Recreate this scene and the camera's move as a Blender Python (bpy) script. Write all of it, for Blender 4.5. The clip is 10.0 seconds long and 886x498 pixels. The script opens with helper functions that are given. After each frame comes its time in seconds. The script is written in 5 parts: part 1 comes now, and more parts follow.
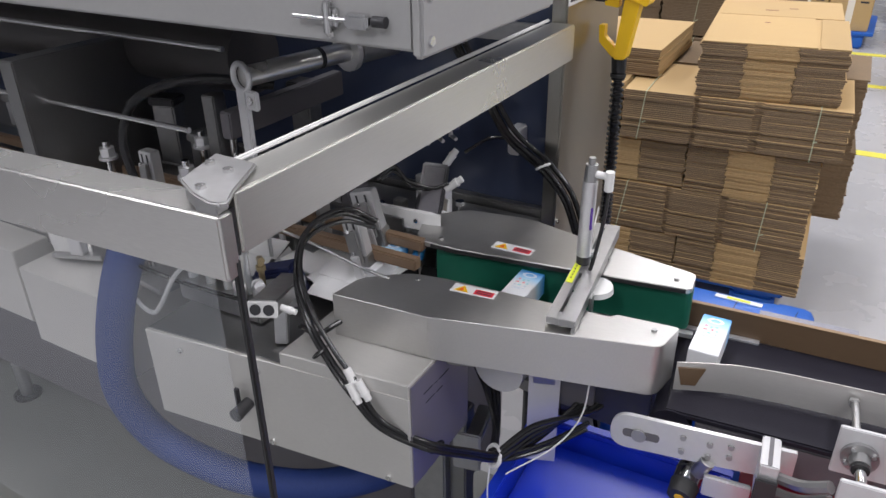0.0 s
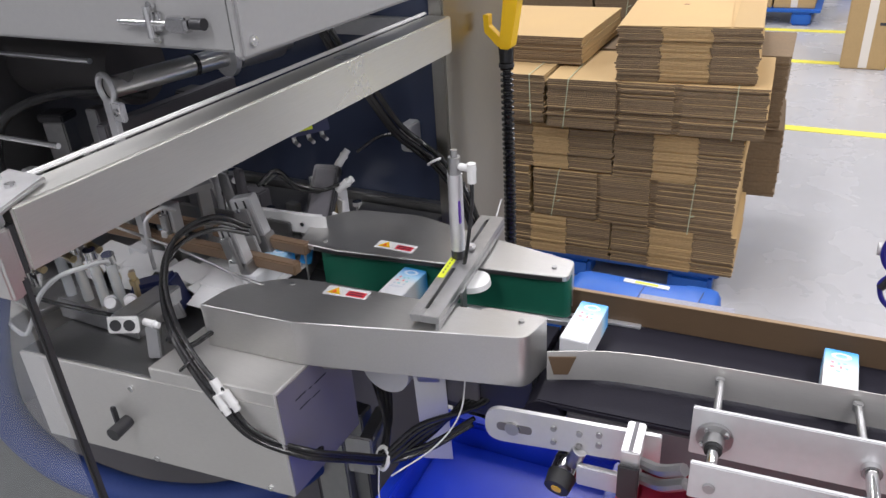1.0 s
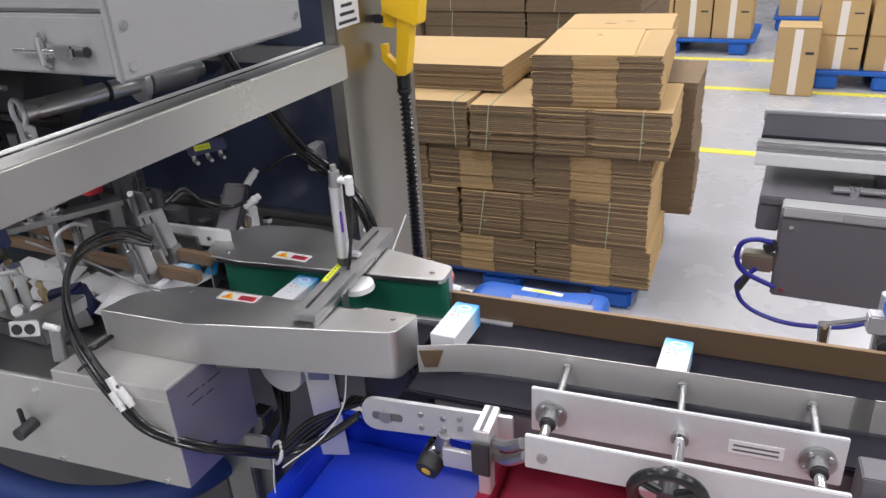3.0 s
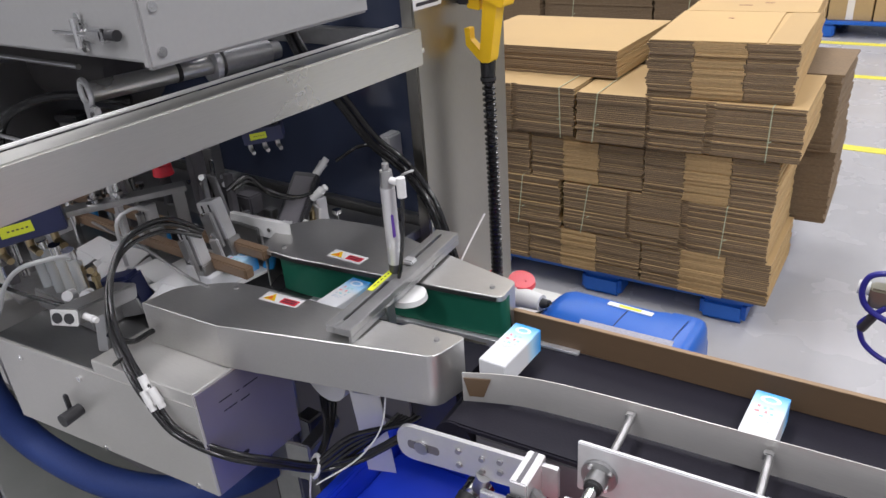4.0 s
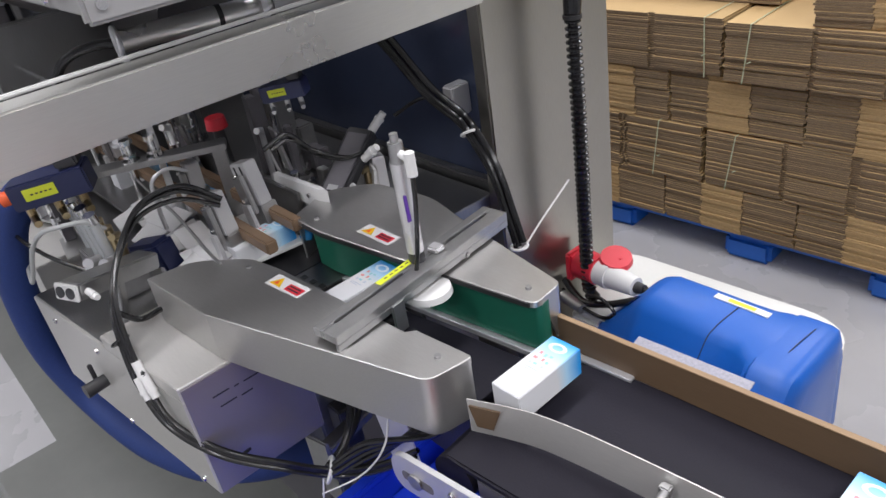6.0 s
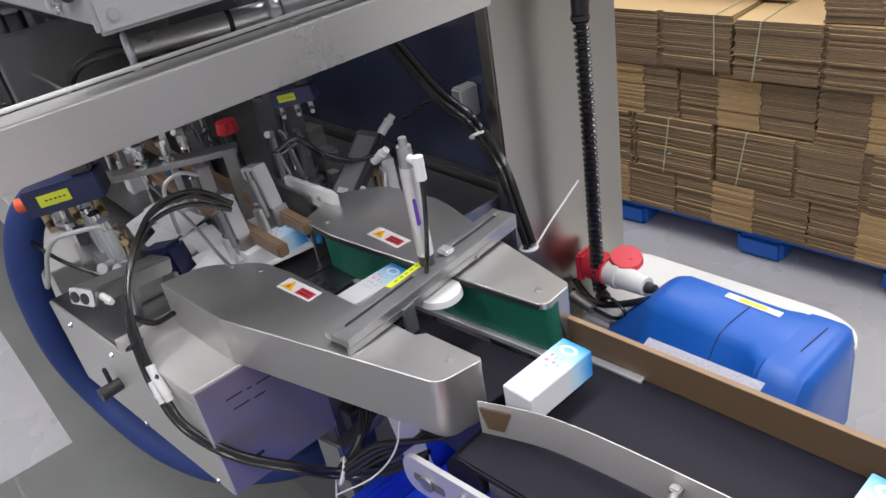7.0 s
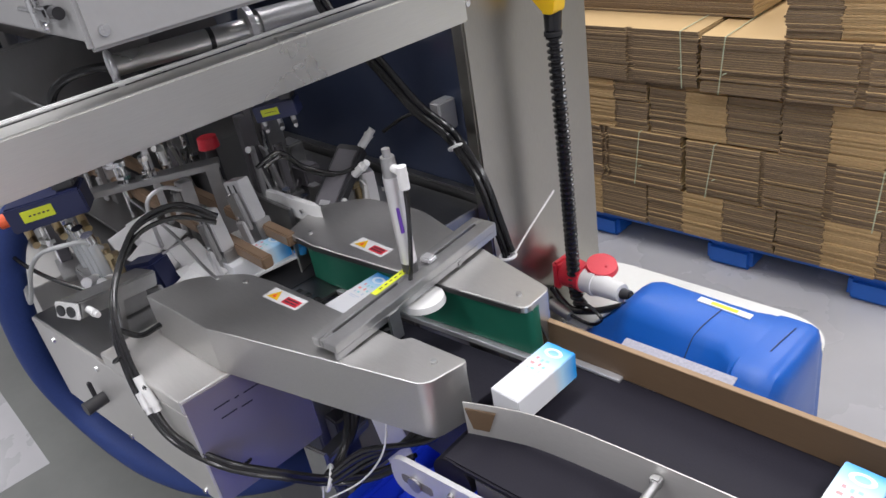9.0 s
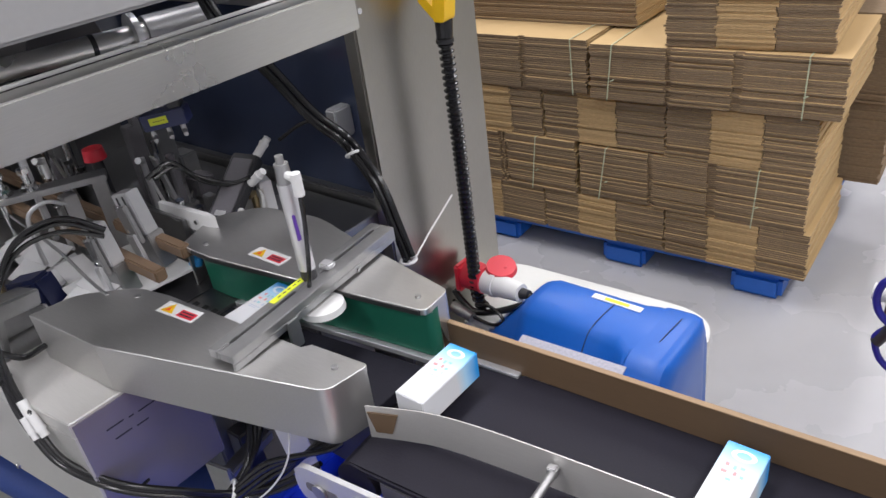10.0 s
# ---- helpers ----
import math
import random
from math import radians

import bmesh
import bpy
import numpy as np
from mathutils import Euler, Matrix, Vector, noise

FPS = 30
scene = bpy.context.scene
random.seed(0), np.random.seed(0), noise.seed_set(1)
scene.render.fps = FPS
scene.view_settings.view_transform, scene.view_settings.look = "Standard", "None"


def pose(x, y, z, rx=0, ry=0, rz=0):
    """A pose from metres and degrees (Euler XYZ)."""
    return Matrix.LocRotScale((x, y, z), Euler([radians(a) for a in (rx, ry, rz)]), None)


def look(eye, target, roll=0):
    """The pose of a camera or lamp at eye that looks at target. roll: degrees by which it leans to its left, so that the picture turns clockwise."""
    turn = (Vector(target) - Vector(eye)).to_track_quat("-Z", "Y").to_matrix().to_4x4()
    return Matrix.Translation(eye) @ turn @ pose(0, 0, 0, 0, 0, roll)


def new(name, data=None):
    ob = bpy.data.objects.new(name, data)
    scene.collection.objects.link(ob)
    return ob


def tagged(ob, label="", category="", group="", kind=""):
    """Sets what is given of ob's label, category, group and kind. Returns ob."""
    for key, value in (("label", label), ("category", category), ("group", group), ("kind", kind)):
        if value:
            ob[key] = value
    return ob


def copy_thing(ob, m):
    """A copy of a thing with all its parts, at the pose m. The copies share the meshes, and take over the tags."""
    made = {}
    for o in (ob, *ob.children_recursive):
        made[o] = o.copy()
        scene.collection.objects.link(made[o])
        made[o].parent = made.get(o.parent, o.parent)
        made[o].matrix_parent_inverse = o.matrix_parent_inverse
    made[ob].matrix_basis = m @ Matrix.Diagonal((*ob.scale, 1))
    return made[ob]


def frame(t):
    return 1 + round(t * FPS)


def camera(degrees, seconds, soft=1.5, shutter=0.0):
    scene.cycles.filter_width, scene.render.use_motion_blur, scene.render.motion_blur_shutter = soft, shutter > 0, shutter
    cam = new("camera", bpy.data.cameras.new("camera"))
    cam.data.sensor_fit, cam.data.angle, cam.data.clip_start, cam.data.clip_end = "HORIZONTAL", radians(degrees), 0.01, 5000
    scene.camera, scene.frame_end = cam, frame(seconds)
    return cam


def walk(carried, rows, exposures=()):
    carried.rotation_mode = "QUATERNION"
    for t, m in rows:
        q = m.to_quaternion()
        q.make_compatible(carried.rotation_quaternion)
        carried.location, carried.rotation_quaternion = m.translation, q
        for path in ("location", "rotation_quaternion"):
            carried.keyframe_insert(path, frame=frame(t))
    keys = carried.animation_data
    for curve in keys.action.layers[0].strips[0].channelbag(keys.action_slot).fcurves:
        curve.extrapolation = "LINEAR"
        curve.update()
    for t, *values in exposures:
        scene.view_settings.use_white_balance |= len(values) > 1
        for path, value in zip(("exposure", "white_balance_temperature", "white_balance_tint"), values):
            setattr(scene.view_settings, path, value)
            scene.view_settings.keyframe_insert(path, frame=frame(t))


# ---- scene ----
cam = camera(61.8, 10.0)
PATH = [
    (0, (-0.121, -0.19, 1.568), (-1.008, 1.342, 0.638), -0.8),
    (0.2, (-0.056, -0.14, 1.55), (-0.952, 1.391, 0.628), -1.8),
    (0.5, (-0.011, -0.089, 1.546), (-0.886, 1.445, 0.608), -2.4),
    (1, (0.046, -0.079, 1.55), (-0.807, 1.471, 0.617), -3.7),
    (1.5, (0.134, -0.11, 1.562), (-0.682, 1.469, 0.646), -4.0),
    (2, (0.231, -0.141, 1.57), (-0.538, 1.479, 0.684), -3.6),
    (2.2, (0.262, -0.145, 1.569), (-0.494, 1.487, 0.694), -3.4),
    (3.3, (0.25, -0.115, 1.557), (-0.603, 1.476, 0.695), -3.3),
    (3.5, (0.251, -0.108, 1.562), (-0.661, 1.444, 0.69), -3.3),
    (4, (0.274, 0.073, 1.54), (-0.797, 1.502, 0.641), -4.4),
    (4.5, (0.301, 0.286, 1.527), (-0.902, 1.578, 0.586), -5.4),
    (5, (0.293, 0.38, 1.502), (-1.006, 1.541, 0.52), -6.9),
    (5.5, (0.282, 0.411, 1.486), (-1.067, 1.488, 0.476), -8.3),
    (7, (0.287, 0.414, 1.496), (-1.102, 1.431, 0.478), -10.6),
    (7.5, (0.279, 0.416, 1.494), (-1.112, 1.437, 0.484), -10.8),
    (8, (0.284, 0.41, 1.499), (-1.104, 1.443, 0.496), -10.8),
    (8.5, (0.288, 0.404, 1.499), (-1.091, 1.459, 0.506), -10.6),
    (9, (0.305, 0.381, 1.502), (-1.05, 1.469, 0.513), -10.2),
    (9.5, (0.318, 0.378, 1.504), (-0.976, 1.538, 0.514), -9.3),
    (10, (0.325, 0.382, 1.5), (-0.856, 1.646, 0.496), -8.1),
]
walk(cam, [(t, look(eye, target, roll)) for t, eye, target, roll in PATH], [(0, -0.17), (0.3, -0.06), (0.6, 0.0), (2.2, 0.0), (3.5, -0.03), (4.5, -0.07), (5.2, -0.03), (7, 0.03), (10, 0.04)])

# ---- light ----
world = bpy.data.worlds.new("factory_air")
scene.world = world
world.use_nodes = True
world.node_tree.nodes["Background"].inputs[0].default_value = (0.9, 0.95, 1.0, 1)
world.node_tree.nodes["Background"].inputs[1].default_value = 0.25


def ceiling_tube(x, y, power, sx=0.35, sy=2.6):
    lamp = bpy.data.lights.new("ceiling_tube", "AREA")
    lamp.shape, lamp.size, lamp.size_y = "RECTANGLE", sx, sy
    lamp.energy, lamp.color = power, (0.975, 0.955, 1.0)
    ob = new("ceiling_tube", lamp)
    ob.matrix_world = pose(x, y, 3.9)
    return ob


for lx in (-3.6, -1.0, 1.6, 4.2):
    for ly in (-2.2, 1.2, 4.6, 8.0):
        ceiling_tube(lx, ly, 62)


# ---- materials ----
def material(name, color, rough=0.5, metal=0.0, grain=0.0, scale=40.0, bump=0.0, stretch=(1, 1, 1), wear=0.0, alpha=1.0, coat=0.0, emit=0.0, spec=0.5, island=0.0):
    """A principled material with large stains (wear), fine grain and relief."""
    m = bpy.data.materials.new(name)
    m.use_nodes = True
    t = m.node_tree
    n, l = t.nodes, t.links
    b = n["Principled BSDF"]
    b.inputs["Base Color"].default_value = (*color, 1)
    b.inputs["Roughness"].default_value = rough
    b.inputs["Metallic"].default_value = metal
    b.inputs["Coat Weight"].default_value = coat
    b.inputs["Specular IOR Level"].default_value = spec
    b.inputs["Alpha"].default_value = alpha
    if emit:
        b.inputs["Emission Color"].default_value = (*color, 1)
        b.inputs["Emission Strength"].default_value = emit
    if grain or wear or bump:
        co = n.new("ShaderNodeTexCoord")
        mp = n.new("ShaderNodeMapping")
        mp.inputs["Scale"].default_value = stretch
        l.new(co.outputs["Object"], mp.inputs["Vector"])
        fine = n.new("ShaderNodeTexNoise")
        fine.inputs["Scale"].default_value, fine.inputs["Detail"].default_value = scale, 4
        l.new(mp.outputs[0], fine.inputs["Vector"])
        big = n.new("ShaderNodeTexNoise")
        big.inputs["Scale"].default_value, big.inputs["Detail"].default_value = 3.5, 5
        l.new(co.outputs["Object"], big.inputs["Vector"])
        a = n.new("ShaderNodeMath")
        a.operation = "MULTIPLY_ADD"
        l.new(fine.outputs[0], a.inputs[0])
        a.inputs[1].default_value, a.inputs[2].default_value = 2 * grain, 1 - grain
        c = n.new("ShaderNodeMath")
        c.operation = "MULTIPLY_ADD"
        l.new(big.outputs[0], c.inputs[0])
        c.inputs[1].default_value, c.inputs[2].default_value = 2 * wear, 1 - wear
        d = n.new("ShaderNodeMath")
        d.operation = "MULTIPLY"
        l.new(a.outputs[0], d.inputs[0])
        l.new(c.outputs[0], d.inputs[1])
        if island:
            info = n.new("ShaderNodeObjectInfo")
            e = n.new("ShaderNodeMath")
            e.operation = "MULTIPLY_ADD"
            l.new(info.outputs["Random"], e.inputs[0])
            e.inputs[1].default_value, e.inputs[2].default_value = 2 * island, 1 - island
            g = n.new("ShaderNodeMath")
            g.operation = "MULTIPLY"
            l.new(d.outputs[0], g.inputs[0])
            l.new(e.outputs[0], g.inputs[1])
            d = g
        mix = n.new("ShaderNodeVectorMath")
        mix.operation = "SCALE"
        mix.inputs[0].default_value = color
        l.new(d.outputs[0], mix.inputs["Scale"])
        l.new(mix.outputs[0], b.inputs["Base Color"])
        r = n.new("ShaderNodeMath")
        r.operation = "MULTIPLY_ADD"
        r.use_clamp = True
        l.new(big.outputs[0], r.inputs[0])
        r.inputs[1].default_value, r.inputs[2].default_value = 0.25, rough - 0.12
        l.new(r.outputs[0], b.inputs["Roughness"])
        if bump:
            bp = n.new("ShaderNodeBump")
            bp.inputs["Strength"].default_value, bp.inputs["Distance"].default_value = bump, 0.002
            l.new(fine.outputs[0], bp.inputs["Height"])
            l.new(bp.outputs[0], b.inputs["Normal"])
    return m


STEEL = material("brushed_steel", (0.59, 0.585, 0.565), 0.28, 1.0, 0.09, 30, 0.008, (1.5, 30, 30), 0.06)
HOOD = material("brushed_hood_steel", (0.50, 0.495, 0.48), 0.39, 0.92, 0.12, 30, 0.02, (1.5, 34, 34), 0.08)
PLATE = material("milled_aluminium_plate", (0.60, 0.60, 0.61), 0.40, 0.35, 0.06, 80, 0.02, (1, 1, 1), 0.08)
VALVE = material("olive_cast_metal", (0.33, 0.32, 0.25), 0.35, 0.8, 0.1, 60, 0.03, (1, 1, 1), 0.15)
BIN_RED = material("dull_red_bin_plastic", (0.40, 0.022, 0.055), 0.42, 0.0, 0.06, 40, 0.03, (1, 1, 1), 0.12)
TUBE_GREY = material("pale_grey_tube", (0.40, 0.41, 0.41), 0.35)
STEEL_Y = material("brushed_steel_across", (0.66, 0.655, 0.62), 0.29, 0.94, 0.07, 30, 0.0, (30, 1.5, 30), 0.06)
STEEL_DULL = material("dull_steel", (0.42, 0.42, 0.42), 0.42, 1.0, 0.12, 60, 0.03, (1, 1, 1), 0.12)
# Steel coloured darker for the shade inside the machine.
STEEL_DARK = material("dark_shaded_steel", (0.28, 0.28, 0.28), 0.38, 1.0, 0.08, 40, 0.02, (1, 10, 1), 0.10)
SATIN = material("satin_steel_sheet", (0.60, 0.59, 0.565), 0.40, 0.6, 0.08, 30, 0.02, (1.5, 30, 30), 0.10)
ALU = material("anodised_aluminium", (0.64, 0.64, 0.65), 0.34, 0.65, 0.05, 90, 0.02, (1, 1, 1), 0.06)
CHROME = material("chrome", (0.75, 0.75, 0.75), 0.12, 1.0)
# End panel steel with its shade put into a darker base colour.
PANEL = material("shaded_brushed_panel", (0.36, 0.348, 0.315), 0.33, 1.0, 0.10, 30, 0.03, (20, 20, 1.5), 0.12)
GREY = material("grey_painted_steel", (0.32, 0.32, 0.318), 0.45, 0.0, 0.04, 120, 0.03, (1, 1, 1), 0.06)
DGREY = material("dark_grey_paint", (0.115, 0.11, 0.12), 0.5, 0.0, 0.06, 120, 0.03, (1, 1, 1), 0.08)
BLACK = material("black_plastic", (0.028, 0.028, 0.031), 0.38, 0.0, 0.1, 80, 0.02)
RUBBER = material("black_rubber", (0.018, 0.018, 0.019), 0.6, 0.0, 0.1, 80, 0.05)
HOSE = material("black_hose", (0.012, 0.012, 0.013), 0.22)
NAVY = material("navy_window", (0.046, 0.058, 0.100), 0.07, 0.0, 0.1, 6, 0.0, (1, 1, 1), 0.3)
BELT = material("black_belt", (0.016, 0.015, 0.022), 0.52, 0.0, 0.14, 300, 0.15, (1, 1, 1), 0.25, spec=0.18)
GREEN = material("green_belt", (0.010, 0.112, 0.070), 0.45, 0.0, 0.06, 60, 0.03, (1, 1, 1), 0.12)
WHITE = material("white_plastic", (0.68, 0.68, 0.67), 0.4, 0.0, 0.03, 80, 0.02, (1, 1, 1), 0.03)
CREAM = material("cream_plastic", (0.62, 0.62, 0.585), 0.45, 0.0, 0.03, 80, 0.02, (1, 1, 1), 0.04)
YELLOW = material("yellow_plastic", (0.85, 0.52, 0.01), 0.38, 0.0, 0.03, 60, 0.02)
LIME = material("lime_label", (0.60, 0.66, 0.03), 0.5, 0.0, 0.06, 60, 0.0)
RED = material("red_plastic", (0.62, 0.03, 0.05), 0.35, 0.0, 0.04, 60, 0.02)
ORANGE = material("orange_plastic", (0.85, 0.12, 0.03), 0.35)
BLUE = material("blue_plastic", (0.006, 0.098, 0.44), 0.36, 0.0, 0.03, 150, 0.04, (1, 1, 1), 0.05)
BIN = material("blue_bin_plastic", (0.012, 0.05, 0.62), 0.35, 0.0, 0.05, 40, 0.03, (1, 1, 1), 0.1)
PALLET = material("blue_pallet_plastic", (0.01, 0.11, 0.48), 0.45, 0.0, 0.06, 60, 0.03, (1, 1, 1), 0.12)
HOSEBLUE = material("blue_canvas_hose", (0.012, 0.035, 0.16), 0.7, 0.0, 0.15, 200, 0.2, (1, 1, 1), 0.1)
WOOD = material("brown_laminate_rail", (0.118, 0.075, 0.042), 0.5, 0.0, 0.14, 25, 0.05, (1, 30, 30), 0.08)
CARD = material("corrugated_cardboard", (0.46, 0.315, 0.145), 0.85, 0.0, 0.08, 60, 0.05, (1, 12, 1), 0.10, island=0.08)
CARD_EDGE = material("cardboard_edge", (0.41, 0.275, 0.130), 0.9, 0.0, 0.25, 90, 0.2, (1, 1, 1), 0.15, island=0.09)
# Folded edges; also colours recesses and the back row dark for shade.
CARD_DARK = material("cardboard_fold_and_shade", (0.200, 0.140, 0.082), 0.9, 0.0, 0.25, 90, 0.2, (1, 1, 1), 0.15, island=0.09)
STRAP = material("pale_strap", (0.42, 0.45, 0.30), 0.4, 0.0, 0.08, 60, 0.02)
TAPE = material("clear_tape", (0.75, 0.70, 0.62), 0.25)
FLOOR = material("grey_epoxy_floor", (0.43, 0.43, 0.44), 0.26, 0.0, 0.03, 15, 0.01, (1, 1, 1), 0.05)
# Floor colour with the shade around the machine mixed in, plus stains.
FLOOR_SHADE = material("shaded_floor", (0.165, 0.17, 0.16), 0.42, 0.0, 0.06, 30, 0.03, (1, 1, 1), 0.22)
DUSK = material("dark_drum", (0.075, 0.071, 0.072), 0.4, 0.3, 0.08, 20, 0.02, (1, 1, 1), 0.25)
LINE = material("yellow_floor_paint", (0.75, 0.68, 0.08), 0.5, 0.0, 0.08, 40, 0.02, (1, 1, 1), 0.15)
WALL = material("pale_wall", (0.62, 0.63, 0.64), 0.7, 0.0, 0.03, 30, 0.02, (1, 1, 1), 0.05)
PAPER = material("white_paper", (0.70, 0.70, 0.70), 0.6, 0.0, 0.02, 60, 0.0)
PURPLE = material("purple_label", (0.12, 0.04, 0.35), 0.5)
INK = material("dark_ink", (0.03, 0.03, 0.04), 0.6)
FILM = material("purple_film_face", (0.27, 0.25, 0.275), 0.36, 0.6, 0.1, 6, 0.02, (1, 1, 1), 0.3)
GLASS = material("clear_acrylic", (0.9, 0.95, 1.0), 0.05, 0.0, alpha=0.06)
CLEAR = material("clear_plastic", (0.80, 0.84, 0.86), 0.12, 0.0, alpha=0.38)
BRASS = material("brass_fitting", (0.46, 0.37, 0.22), 0.3, 1.0)
WOOD_EDGE = material("pale_rail_edge", (0.27, 0.18, 0.10), 0.6, 0.0, 0.2, 40, 0.05, (1, 10, 10), 0.15)
BROWNBAR = material("brown_bar", (0.175, 0.115, 0.072), 0.5, 0.0, 0.1, 40, 0.03, (1, 10, 10), 0.1)


# ---- mesh helpers ----
def bx(bm, lo, hi, bev=0.0, mat=None, seg=2):
    """A bevelled block between two corners, turned by mat."""
    lo, hi = Vector(lo), Vector(hi)
    size, mid = hi - lo, (hi + lo) / 2
    m = Matrix.Translation(mid) @ Matrix.Diagonal((*size, 1))
    if mat is not None:
        m = mat @ m
    made = bmesh.ops.create_cube(bm, size=1, matrix=m)["verts"]
    if bev:
        edges = list({e for v in made for e in v.link_edges})
        bmesh.ops.bevel(bm, geom=edges, offset=bev, segments=seg, affect="EDGES", clamp_overlap=True)
    return bm


def rod(bm, a, b, r, r2=None, seg=16, caps=True):
    """A cylinder or cone from a to b."""
    a, b = Vector(a), Vector(b)
    d = b - a
    m = Matrix.Translation((a + b) / 2) @ d.to_track_quat("Z", "Y").to_matrix().to_4x4()
    bmesh.ops.create_cone(bm, cap_ends=caps, segments=seg, radius1=r, radius2=r if r2 is None else r2, depth=d.length, matrix=m)
    return bm


def ball(bm, c, r, seg=12):
    bmesh.ops.create_uvsphere(bm, u_segments=seg, v_segments=seg // 2 + 2, radius=r, matrix=Matrix.Translation(c))
    return bm


def slab(bm, outline, z0, z1, bev=0.0, mat=None):
    """An upright prism over an outline (x, y)."""
    low = [bm.verts.new((x, y, z0)) for x, y in outline]
    top = [bm.verts.new((x, y, z1)) for x, y in outline]
    faces = [bm.faces.new(low[::-1]), bm.faces.new(top)]
    k = len(outline)
    for i in range(k):
        j = (i + 1) % k
        faces.append(bm.faces.new((low[i], low[j], top[j], top[i])))
    bmesh.ops.recalc_face_normals(bm, faces=faces)
    if mat is not None:
        bmesh.ops.transform(bm, matrix=mat, verts=low + top)
    if bev:
        edges = list({e for f in faces for e in f.edges})
        bmesh.ops.bevel(bm, geom=edges, offset=bev, segments=3, affect="EDGES", clamp_overlap=True)
    return bm


def smooth_line(points, steps=8):
    """Points of a Catmull-Rom curve through the points."""
    p = [Vector(q) for q in points]
    p = [2 * p[0] - p[1]] + p + [2 * p[-1] - p[-2]]
    out = []
    for i in range(1, len(p) - 2):
        for k in range(steps):
            u = k / steps
            a, b, c, d = p[i - 1], p[i], p[i + 1], p[i + 2]
            out.append(0.5 * (2 * b + (c - a) * u + (2 * a - 5 * b + 4 * c - d) * u * u + (3 * b - a - 3 * c + d) * u ** 3))
    out.append(p[-2])
    return out


def tube(bm, points, r, seg=10, steps=8, ribs=0.0, pitch=0.006):
    """A round tube along a smooth line; ribs: corrugation depth."""
    line = smooth_line(points, steps)
    if ribs:
        fine = [line[0]]
        for a, b in zip(line, line[1:]):
            n = max(1, int((b - a).length / (pitch / 4)))
            fine += [a.lerp(b, (k + 1) / n) for k in range(n)]
        line = fine
    rings, side = [], None
    for i, q in enumerate(line):
        d = (line[min(i + 1, len(line) - 1)] - line[max(i - 1, 0)]).normalized()
        if side is None:
            side = d.orthogonal().normalized()
        side = (side - d * side.dot(d)).normalized()
        up = d.cross(side)
        rr = r + (ribs if ribs and i % 4 in (0, 1) else 0.0)
        rings.append([bm.verts.new(q + rr * (math.cos(2 * math.pi * k / seg) * side + math.sin(2 * math.pi * k / seg) * up)) for k in range(seg)])
    for a, b in zip(rings, rings[1:]):
        for k in range(seg):
            bm.faces.new((a[k], a[(k + 1) % seg], b[(k + 1) % seg], b[k]))
    bm.faces.new(rings[0][::-1])
    bm.faces.new(rings[-1])
    return bm


def ring(bm, c, normal, r, thick, seg=32, cross=10):
    """A torus."""
    q = Vector(normal).to_track_quat("Z", "Y").to_matrix()
    rows = []
    for i in range(seg):
        a = 2 * math.pi * i / seg
        rows.append([bm.verts.new(Vector(c) + q @ Vector(((r + thick * math.cos(2 * math.pi * j / cross)) * math.cos(a), (r + thick * math.cos(2 * math.pi * j / cross)) * math.sin(a), thick * math.sin(2 * math.pi * j / cross)))) for j in range(cross)])
    for i in range(seg):
        for j in range(cross):
            bm.faces.new((rows[i][j], rows[(i + 1) % seg][j], rows[(i + 1) % seg][(j + 1) % cross], rows[i][(j + 1) % cross]))
    return bm


def mesh_of(name, bm, mat, flat=False):
    me = bpy.data.meshes.new(name)
    bmesh.ops.recalc_face_normals(bm, faces=bm.faces[:])
    bm.to_mesh(me)
    bm.free()
    me.materials.append(mat)
    if not flat:
        for p in me.polygons:
            p.use_smooth = True
        me.set_sharp_from_angle(angle=radians(32))
    return me


def part(name, bm, mat, parent, label=""):
    ob = new(name, mesh_of(name, bm, mat))
    ob.parent = parent
    if label:
        ob["label"] = label
    return ob


def thing(name, label, category, at=None, group="", kind=""):
    ob = new(name)
    ob.empty_display_size = 0.05
    if at is not None:
        ob.matrix_basis = at
    return tagged(ob, label, category, group, kind)


def solid(name, bm, mat, label, category, group="", kind="", at=None):
    ob = new(name, mesh_of(name, bm, mat))
    if at is not None:
        ob.matrix_basis = at
    return tagged(ob, label, category, group, kind)


def B():
    return bmesh.new()


# ---- the hall ----
FZ = -0.06  # the level of the floor
solid("floor", bx(B(), (-9, -6, FZ - 0.2), (9, 14, FZ)), FLOOR, "pale grey glossy epoxy factory floor", "floor", kind="structure")
# Two thin dark sheets lay the machine's shade on the floor.
solid("floor_paint", bx(B(), (-6.0, 0.47, FZ - 0.01), (-0.30, 1.30, FZ + 0.003)), FLOOR_SHADE, "worn floor darkened in colour for the shade under the machine", "floor", kind="structure")
solid("floor_paint", bx(B(), (-1.97, -0.9, FZ - 0.01), (-0.30, 0.47, FZ + 0.003)), FLOOR_SHADE, "worn floor darkened in colour for the shade beside the machine", "floor", kind="structure")
solid("ceiling", bx(B(), (-9, -6, 4.0), (9, 14, 4.2)), WALL, "pale plain ceiling of the factory hall", "ceiling", kind="structure")
solid("wall_north", bx(B(), (-9, 14, FZ), (9, 14.2, 4)), WALL, "pale plain wall of the factory hall", "wall", kind="structure")
solid("wall_south", bx(B(), (-9, -6.2, FZ), (9, -6, 4)), WALL, "pale plain wall of the factory hall", "wall", kind="structure")
